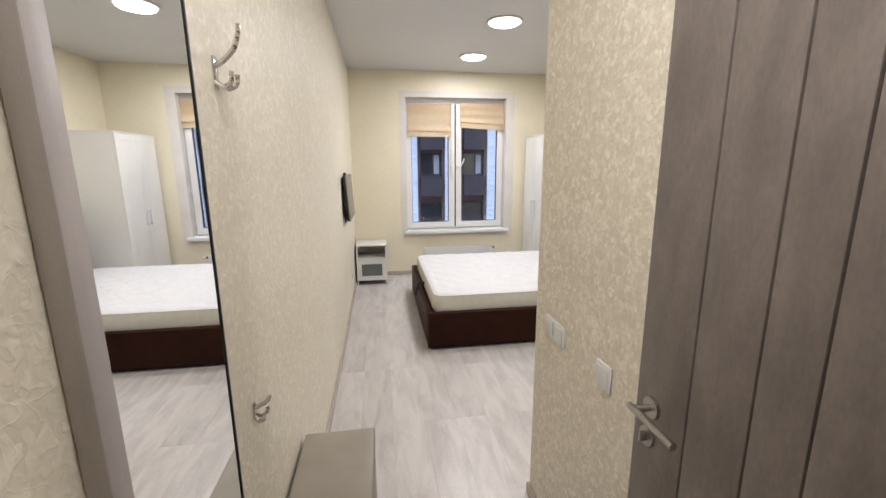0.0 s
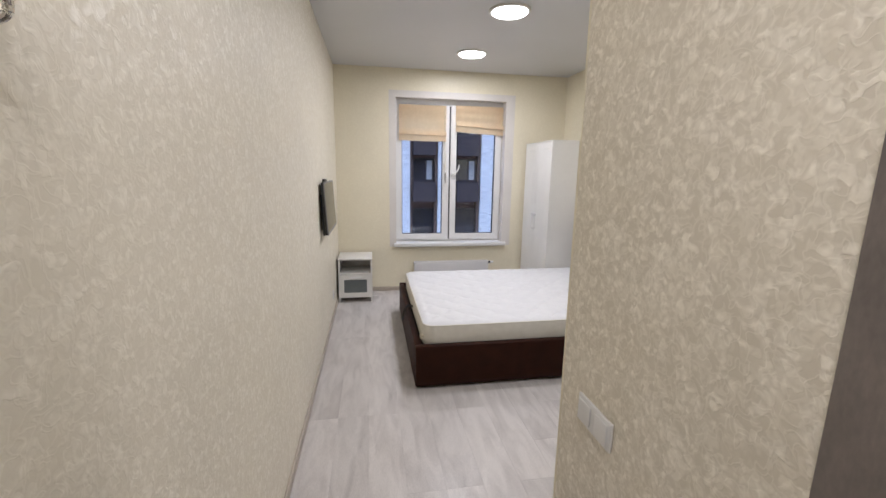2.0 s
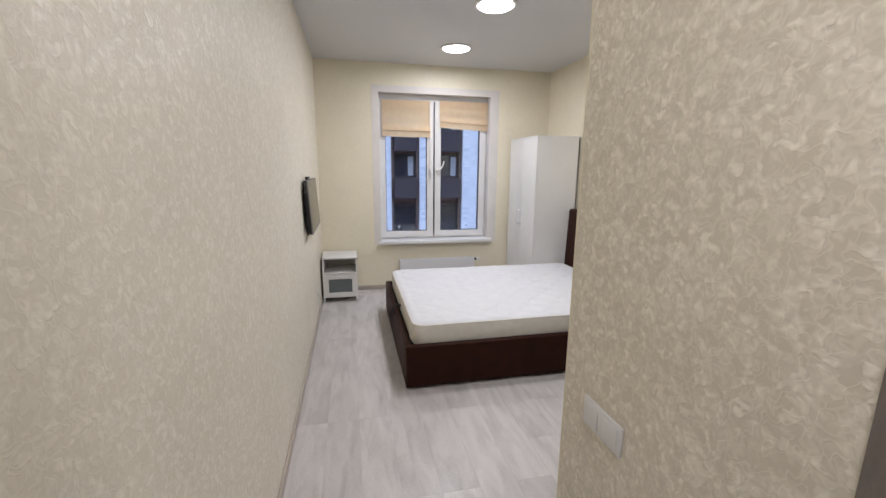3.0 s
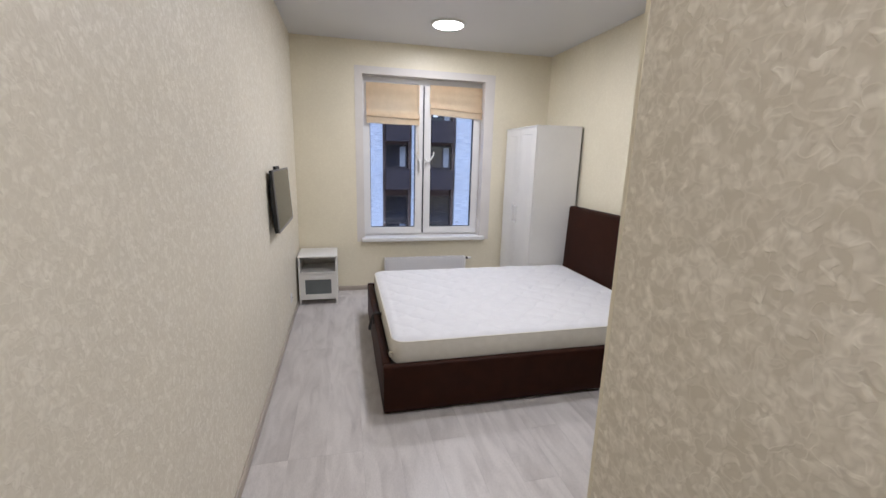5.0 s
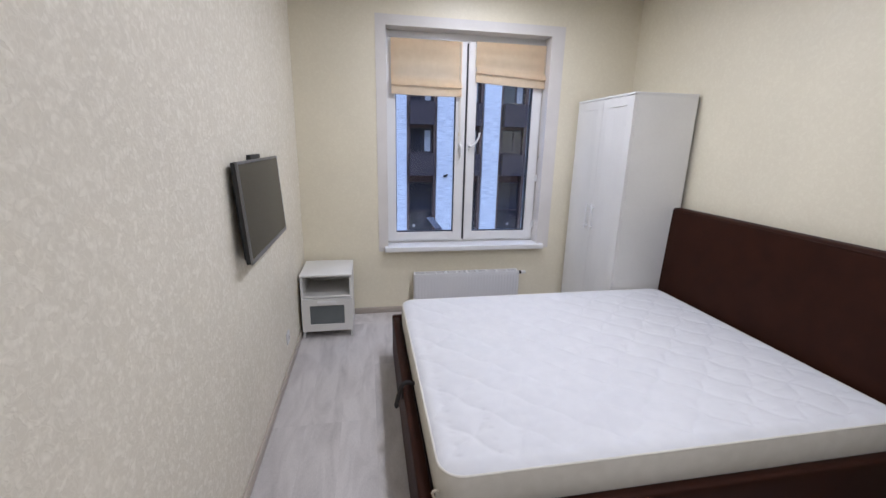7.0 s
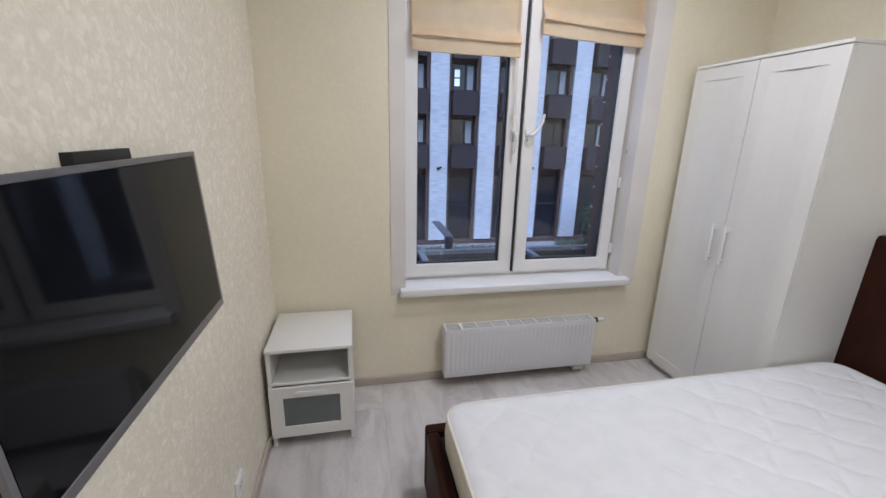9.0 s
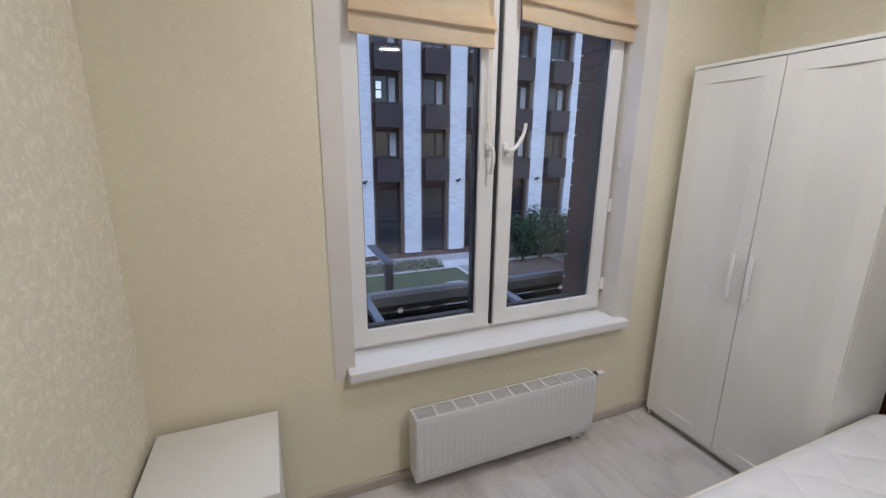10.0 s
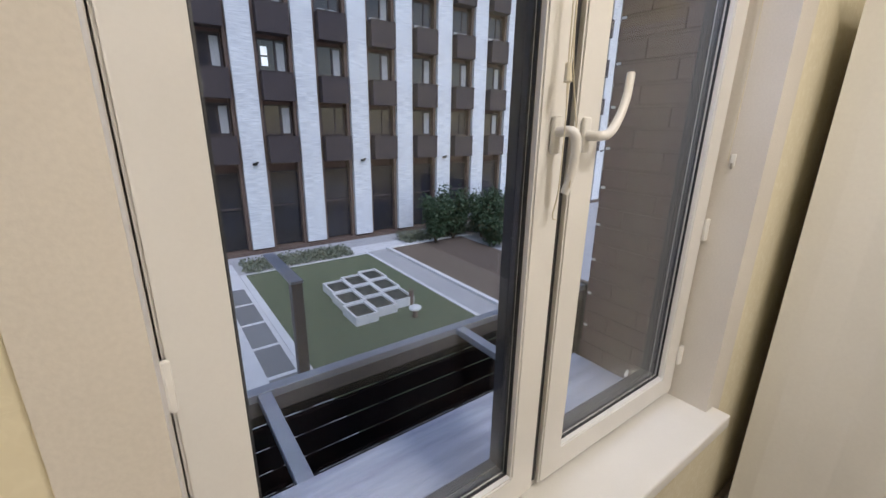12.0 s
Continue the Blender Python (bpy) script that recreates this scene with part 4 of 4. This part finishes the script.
# ---- passage: door, mirror, hooks, bench ----
door = tagged(new("door_1"), "grey oak veneer door with upright grooves, closed", "door", kind="structure")
y1 = DY1 - 0.004
edges = [y1, 0.983, 0.840, 0.739, 0.638, 0.505, DY0 + 0.004]
for a, b in zip(edges, edges[1:]):
    part("panel", box((PX - 0.012, b + 0.0018, 0.008), (PX + 0.028, a - 0.0018 if a < y1 else a, DZ - 0.004), 0.004, 2), M_DOOR, door)
part("core", boxes(((PX - 0.004, DY0 + 0.006, 0.009), (PX + 0.02, y1 - 0.002, DZ - 0.006))), M_GROOVE, door, "dark groove bottom", smooth=False)
HZ = 0.945
part("door_handle", merge(
    rod((PX - 0.0125, 1.087, HZ), (PX - 0.021, 1.087, HZ), 0.026, seg=32),
    tube(bend(((PX - 0.020, 1.087, HZ), (PX - 0.050, 1.089, HZ), (PX - 0.062, 1.097, HZ))), 0.0085, 12),
    tube(((PX - 0.062, 1.106, HZ), (PX - 0.064, 1.02, HZ), (PX - 0.065, 0.948, HZ)), 0.0085, 14)), M_STEEL, door, "brushed steel lever handle")
part("thumb_turn", merge(rod((PX - 0.0125, 1.095, 0.862), (PX - 0.019, 1.095, 0.862), 0.025, seg=32), box((PX - 0.036, 1.090, 0.850), (PX - 0.0185, 1.100, 0.875), 0.003, 2)), M_STEEL, door, "round steel bolt knob")

mirror = thing("wall_mirror", "tall narrow wall mirror with a pale ash frame", "mirror", (XL, 0.955, 0.35))
part("mirror_glass", boxes(((0.0205, -0.176, 0.03), (0.0235, 0.162, 1.72))), M_MIRROR, mirror, "silvered mirror glass", smooth=False)
part("backing", boxes(((0.0003, -0.176, 0.0), (0.020, 0.163, 1.75))), M_MFRAME, mirror, smooth=False)
part("frame_stile", box((0.0003, -0.214, 0.0), (0.030, -0.1765, 1.75), 0.004, 2), M_MFRAME, mirror, "pale ash stile")
part("edge_trim", box((0.0003, 0.1635, 0.0), (0.026, 0.170, 1.75), 0.001, 1), M_BLACK, mirror, "thin dark edge strip")


def coat_hook(at, s, label, rise=1.0):
    ob = thing("coat_hook", label, "coat hook", at, group="chrome coat hooks")
    part("plate", box((0.0002, -0.011 * s, -0.05 * s), (0.006, 0.011 * s, 0.02 * s), 0.002, 2), M_CHROME, ob)
    part("upper_prong", tube(bend(((0.004, 0, 0.0), (0.022 * s, 0, 0.016 * s * rise), (0.045 * s, 0, 0.05 * s * rise), (0.058 * s, 0, 0.095 * s * rise), (0.060 * s, 0, 0.125 * s * rise))), 0.0065, 10, 0.85), M_CHROME, ob)
    for y in (-0.006, 0.006):
        part("lower_prong", tube(bend(((0.004, y, -0.035 * s), (0.022 * s, y * 2, -0.046 * s), (0.040 * s, y * 3, -0.036 * s), (0.043 * s, y * 3.2, -0.014 * s))), 0.0055, 10, 0.9), M_CHROME, ob)
    return ob


coat_hook((XL, 1.303, 1.746), 1.0, "polished chrome coat hook high on the papered wall", 0.70)
coat_hook((XL, 1.318, 0.902), 0.72, "small polished chrome hook low on the papered wall", 0.35)

bench = thing("shoe_bench", "taupe leatherette shoe bench with a padded lid", "bench", (-0.095, 1.515, 0))
part("body", slab((-0.14, -0.325, 0.012), (0.138, 0.325, 0.392), 0.010, 3, 6, 0.004, 0), M_TAUPE, bench)
part("lid", slab((-0.142, -0.33, 0.3925), (0.142, 0.33, 0.45), 0.012, 4, 8, 0.006, 2), M_TAUPE, bench, "padded taupe lid")
for x in (-0.11, 0.11):
    for y in (-0.29, 0.29):
        part("foot", rod((x, y, 0), (x, y, 0.0118), 0.018), M_BLACK, bench)


# ---- courtyard ----
setting("ground", boxes(((-400, 6.2, GROUND - 1.0), (400, 700, GROUND))), M_PAVE, "grey paved courtyard ground", "ground")
lawn = solid("lawn", boxes(((3.52, 12.5, GROUND), (9.58, 25.0, GROUND + 0.03))), M_GRASS, "flat green courtyard lawn", "lawn", "structure")
for lo, hi in (((3.27, 12.5, GROUND), (3.52, 25.1, GROUND + 0.06)), ((9.58, 12.5, GROUND), (9.74, 25.3, GROUND + 0.06)), ((10.86, 12.0, GROUND), (11.06, 25.3, GROUND + 0.14)), ((11.06, 25.05, GROUND), (17.0, 25.3, GROUND + 0.14)), ((3.27, 25.0, GROUND), (9.74, 25.1, GROUND + 0.06))):
    setting("kerb", box(lo, hi, 0.012, 2), M_CURB, "pale concrete kerb", "kerb")
setting("path", boxes(((9.74, 12.0, GROUND), (10.86, 25.3, GROUND + 0.02))), M_PAVE, "grey concrete path beside the lawn", "path")
setting("path", boxes(((9.0, 25.3, GROUND), (17.4, 26.6, GROUND + 0.02))), M_CURB, "pale concrete path along the facade", "path")
setting("path", boxes(((0.4, 12.0, GROUND), (3.27, 27.0, GROUND + 0.015))), M_CURB, "pale concrete path of large slabs", "path")
for j in range(6):
    setting("paving_slab", box((2.35, 12.6 + 1.82 * j, GROUND + 0.015), (3.12, 14.25 + 1.82 * j, GROUND + 0.03), 0.005, 1), M_DPAVE, "dark square paving slab", "paving")
setting("planting_bed", boxes(((11.06, 12.0, GROUND), (16.0, 25.05, GROUND + 0.08))), M_SOIL, "brown mulched planting bed", "planting bed")

planter = thing("planter", "white timber planter box filled with soil", "planter", group="planter boxes on the lawn")
PW, PD = 0.435, 0.60
for lo, hi in (((-PW, -PD, 0), (-PW + 0.07, PD, 0.46)), ((PW - 0.07, -PD, 0), (PW, PD, 0.46)), ((-PW + 0.07, -PD, 0), (PW - 0.07, -PD + 0.07, 0.46)), ((-PW + 0.07, PD - 0.07, 0), (PW - 0.07, PD, 0.46))):
    part("board", box(lo, hi, 0.004, 1), M_CURB, planter, "white painted board")
part("soil", boxes(((-PW + 0.071, -PD + 0.071, 0.0), (PW - 0.071, PD - 0.071, 0.36))), M_COMPOST, planter, "dark soil", smooth=False)
spots = [(i, j) for i in range(3) for j in range(3)]
for n_, (i, j) in enumerate(spots):
    m = pose(6.03 + 0.893 * i + 0.093 * j, 18.18 + 1.27 * j + 0.25 * i, GROUND + 0.03) @ Matrix.Diagonal((1, 1, 0.75 + 0.3 * ((i + 2 * j) % 3) / 2, 1))
    if n_ == 0:
        planter.matrix_basis = m
    else:
        copy_thing(planter, pose(*m.translation))
arbor = thing("garden_arbor", "dark slate garden arbor with a slim overhead beam", "arbor", (1.504, 9.36, GROUND))
part("post", box((-0.052, -0.052, 0.0), (0.052, 0.052, 0.072 - GROUND), 0.004, 1), M_FIN, arbor, "tall square slate post")
part("beam", box((-0.06, -0.062, 0.0725 - GROUND), (0.06, 0.985, 0.102 - GROUND), 0.004, 1), M_RAILM, arbor, "grey-blue metal beam")

bollard = thing("bollard", "low dark bollard on the lawn", "bollard", (8.14, 18.13, GROUND + 0.03))
part("post", rod((0, 0, 0), (0, 0, 0.6), 0.10, 0.09), M_PILASTER, bollard)
stool = thing("garden_stool", "low garden stool with a pale rounded top", "stool", (7.69, 17.13, GROUND + 0.03))
cap = bmesh.new()
bmesh.ops.create_icosphere(cap, subdivisions=3, radius=0.22, matrix=Matrix.Translation((0, 0, 0.36)) @ Matrix.Diagonal((1.1, 1.0, 0.45, 1)))
part("top", cap, M_CURB, stool, "pale rounded top")
part("stem", rod((0, 0, 0), (0, 0, 0.30), 0.11, 0.07), M_PILASTER, stool)


def leaves(count, size, shape, seed):
    """Many small bent leaves inside a lumpy volume. shape(rng) gives a place."""
    rng = random.Random(seed)
    verts, faces = [], []
    for _ in range(count):
        c = shape(rng)
        d = Vector((rng.uniform(-1, 1), rng.uniform(-1, 1), rng.uniform(-0.4, 1))).normalized()
        u = d.cross(Vector((rng.uniform(-1, 1), rng.uniform(-1, 1), rng.uniform(-1, 1)))).normalized()
        s = size * rng.uniform(0.6, 1.3)
        k = len(verts)
        verts += [c, c + d * s * 0.5 + u * s * 0.28, c + d * s + Vector((0, 0, -0.2 * s)), c + d * s * 0.5 - u * s * 0.28]
        faces.append((k, k + 1, k + 2, k + 3))
    me = bpy.data.meshes.new("leaves")
    me.from_pydata([tuple(v) for v in verts], [], faces)
    return me


def shrub(x, y, r, h, seed, label):
    ob = thing("shrub", label, "shrub", (x, y, GROUND + 0.06), group="courtyard shrubs")
    rng = random.Random(seed)
    limbs = []
    for k in range(7):
        a = 2 * math.pi * k / 7 + rng.uniform(-0.3, 0.3)
        tip = Vector((math.cos(a) * r * 0.6, math.sin(a) * r * 0.6, h * rng.uniform(0.6, 0.95)))
        limbs.append((tip, r * rng.uniform(0.34, 0.5)))
    part("stems", merge(*[tube(bend(((0.05 * t.x, 0.05 * t.y, 0), (0.5 * t.x, 0.5 * t.y, 0.5 * t.z), tuple(t))), 0.03, 6, 0.3) for t, _ in limbs]), M_TWIG, ob)

    def place(g):
        t, rad_ = g.choice(limbs)
        v = Vector((g.gauss(0, 1), g.gauss(0, 1), g.gauss(0, 0.8))).normalized() * rad_ * g.uniform(0.3, 1.1)
        p = t * g.uniform(0.30, 1.0) + v
        p.z = max(0.05, p.z)
        return p
    me = leaves(4600, 0.19, place, seed)
    me.materials.append(M_LEAF)
    crown = new("crown", me)
    crown.parent = ob
    return ob


for k, (x, y, r, h) in enumerate(((14.4, 24.6, 1.0, 2.6), (15.9, 24.9, 1.2, 3.1), (17.6, 24.2, 1.2, 2.7), (18.6, 22.6, 1.2, 2.5), (17.0, 22.4, 0.9, 1.6), (19.8, 24.9, 1.3, 2.9), (20.2, 21.0, 1.2, 2.4), (21.8, 23.5, 1.3, 2.6))):
    shrub(x - 0.6, y, r, h * 1.08, k + 3, "bushy dark green shrub in the courtyard bed")


def tuft_place(g):
    return Vector((g.uniform(3.6, 8.9), g.uniform(25.2, 26.8) + 0.15 * g.gauss(0, 1), GROUND + 0.04 + abs(g.gauss(0, 0.11))))


me = leaves(2600, 0.17, tuft_place, 90)
me.materials.append(M_HEDGE)
tagged(new("grass_strip", me), "pale ornamental grasses along the facade", "grasses", kind="stuff")


def ground_cover(g):
    return Vector((g.uniform(12.4, 18.4), g.uniform(25.35, 26.9) + 0.1 * g.gauss(0, 1), GROUND + 0.1 + abs(g.gauss(0, 0.18))))


me = leaves(3500, 0.18, ground_cover, 91)
me.materials.append(M_HEDGE)
tagged(new("ground_cover", me), "low pale-flowered ground cover under the shrubs", "plants", kind="stuff")

# ---- house opposite ----
FACE = 28.0
house = thing("apartment_building", "tall apartment house with white brick stripes and dark balconies", "building", (0, FACE, GROUND))
S0, STEP, SW, STOREY = 5.06, 2.92, 0.53, 3.02
TOPZ = 26.0


def hbox(lo, hi):
    """A box in world places, relative to the house's base."""
    o = Vector((0, FACE, GROUND))
    return Vector(lo) - o, Vector(hi) - o


part("wall", boxes(hbox((-32, 28.75, GROUND), (48, 29.4, TOPZ + 3))), M_BRICKB, house, "dark brown brick wall", smooth=False)
part("roof", boxes(hbox((-32.3, 27.9, TOPZ + 3), (48.3, 40, TOPZ + 3.4))), M_BASKET, house, smooth=False)
part("plinth", boxes(hbox((-32, 28.1, GROUND), (48, 28.75, -4.98))), M_PILASTER, house, smooth=False)
stripe_me = mesh_of(boxes(((-SW, 0, 0.32), (SW, 0.75, TOPZ + 3 - GROUND))), "stripe", M_BRICKW)
pil_me = mesh_of(boxes(((-0.09, 0.22, 0.22), (0.09, 0.75, TOPZ + 3 - GROUND))), "pilaster", M_PILASTER)
lamp_me = mesh_of(merge(box((-0.10, -0.16, -0.07), (0.10, -0.001, 0.06), 0.02, 1), box((0.04, -0.22, 0.02), (0.16, -0.08, 0.12), 0.02, 1)), "wall_lamp", M_BLACK)
box_me = mesh_of(boxes(((-0.74, -0.30, 0.0), (0.74, -0.26, 1.30)), ((-0.74, -0.26, 0.0), (-0.70, 0.5, 1.30)), ((0.70, -0.26, 0.0), (0.74, 0.5, 1.30)), ((-0.70, -0.26, 0.0), (0.70, 0.5, 0.05)), ((-0.76, -0.32, 1.30), (0.76, -0.24, 1.34))), "balcony_box", M_BALCONY)
frame_me = mesh_of(boxes(((-0.70, 0.44, 1.34), (-0.62, 0.52, 2.86)), ((0.62, 0.44, 1.34), (0.70, 0.52, 2.86)), ((0.10, 0.44, 1.34), (0.18, 0.52, 2.86)), ((-0.62, 0.44, 2.78), (0.62, 0.52, 2.86)), ((-0.62, 0.44, 1.34), (0.62, 0.52, 1.42))), "frame", M_BALCONY)
pane_me = mesh_of(boxes(((-0.62, 0.48, 1.42), (0.10, 0.49, 2.78)), ((0.18, 0.48, 1.42), (0.62, 0.49, 2.78))), "pane", M_DARKGLASS)
curt_me = mesh_of(boxes(((0.22, 0.462, 1.44), (0.58, 0.472, 2.70))), "curtain", M_CURTAIN)
slot_me = mesh_of(boxes(((-0.50, 0.425, 1.44), (-0.10, 0.432, 1.56)), ((0.06, 0.425, 1.44), (0.50, 0.432, 1.56))), "slot", M_CURTAIN)
shop_me = mesh_of(boxes(((-0.80, 0.55, 0.25), (0.80, 0.56, 4.2))), "shopfront", M_DARKGLASS)
mull_me = mesh_of(boxes(((-0.80, 0.46, 0.22), (-0.72, 0.55, 4.3)), ((0.72, 0.46, 0.22), (0.80, 0.55, 4.3)), ((-0.72, 0.46, 2.4), (0.72, 0.55, 2.5)), ((-0.72, 0.46, 4.2), (0.72, 0.55, 4.3))), "shop_frame", M_BALCONY)
lit_me = mesh_of(boxes(((-0.52, 0.47, 1.62), (-0.22, 0.475, 2.02)), ((-0.52, 0.47, 2.10), (-0.22, 0.475, 2.5))), "lit_pane", M_LIT)


def hpart(name, me, x, z, parent=None):
    ob = new(name, me)
    ob.parent = parent or house
    ob.location = (x, 0, z - GROUND) if parent is None else (0, 0, 0)
    return ob


rng = random.Random(5)
for i in range(-7, 13):
    x = S0 + STEP * i
    hpart("stripe", stripe_me, x, GROUND)
    for s in (-1, 1):
        hpart("pilaster", pil_me, x + s * (SW + 0.092), GROUND)
    if i % 2 == 0:
        hpart("wall_lamp", lamp_me, x, -0.47)
    xc = x + STEP / 2
    shop = hpart("shopfront", shop_me, xc, GROUND)
    hpart("frame", mull_me, 0, 0, shop)
    for k in range(8):
        z = -0.44 + STOREY * k
        crate = hpart("balcony_box", box_me, xc, z)
        if k >= 2 and rng.random() < 0.8:
            hpart("slot", slot_me, 0, 0, crate)
        win = hpart("window", frame_me, xc, z)
        hpart("pane", pane_me, 0, 0, win)
        if rng.random() < 0.75:
            hpart("curtain", curt_me, 0, 0, win)
        if (i, k) in ((0, 1), (4, 3)):
            hpart("lit_pane", lit_me, 0, 0, win)

# ---- bricks beside the window outside ----
brick_me = mesh_of(box((-0.006, -0.114, -0.0325), (0.0, 0.114, 0.0325), 0.002, 1), "brick", M_BRICKB)
half_me = mesh_of(box((-0.006, -0.055, -0.0325), (0.0, 0.055, 0.0325), 0.002, 1), "brick", M_BRICKB)
white_me = mesh_of(box((-0.004, -0.012, -0.005), (0.0, 0.006, 0.005), 0.001, 1), "brick", M_BRICKW)
for k in range(40):
    z = 0.59 + 0.075 * k
    if z > 2.6:
        break
    first = 6.2 + (0.06 if k % 2 else 0.12)
    for y, me in ((first, half_me if k % 2 else brick_me), (first + (0.18 if k % 2 else 0.18), brick_me if k % 2 else half_me)):
        ob = new("brick", me)
        ob.parent = outer
        ob.location = (1.967, min(y, YO - (0.114 if me is brick_me else 0.055)), z)
    if k % 2:
        ob = new("brick", white_me)
        ob.parent = outer
        ob.location = (1.967, YO - 0.007, z + 0.037)

# ---- floor planks ----
PLW, PLL = 0.192, 1.285
long_me = mesh_of(box((-PLW / 2 + 0.0002, -PLL / 2 + 0.0002, -0.0055), (PLW / 2 - 0.0002, PLL / 2 - 0.0002, 0.0), 0.0004, 1), "plank", M_PLANK)
rng = random.Random(11)
cols_ = math.ceil((XR - XL) / PLW)
for i in range(cols_):
    x = XL + PLW * (i + 0.5)
    share = min(1.0, (XR - (XL + PLW * i)) / PLW)
    x = XL + PLW * (i + 0.5 * share)
    y = YS - rng.choice((0.15, 0.45, 0.75, 1.05))
    while y < YN:
        a, b = max(y, YS), min(y + PLL, YN - 0.001)
        if b - a > 0.02:
            ob = new("plank", long_me)
            ob.parent = floor
            ob.location, ob.scale = (x, (a + b) / 2, 0.0), (share, (b - a) / PLL, 1)
        y += PLL
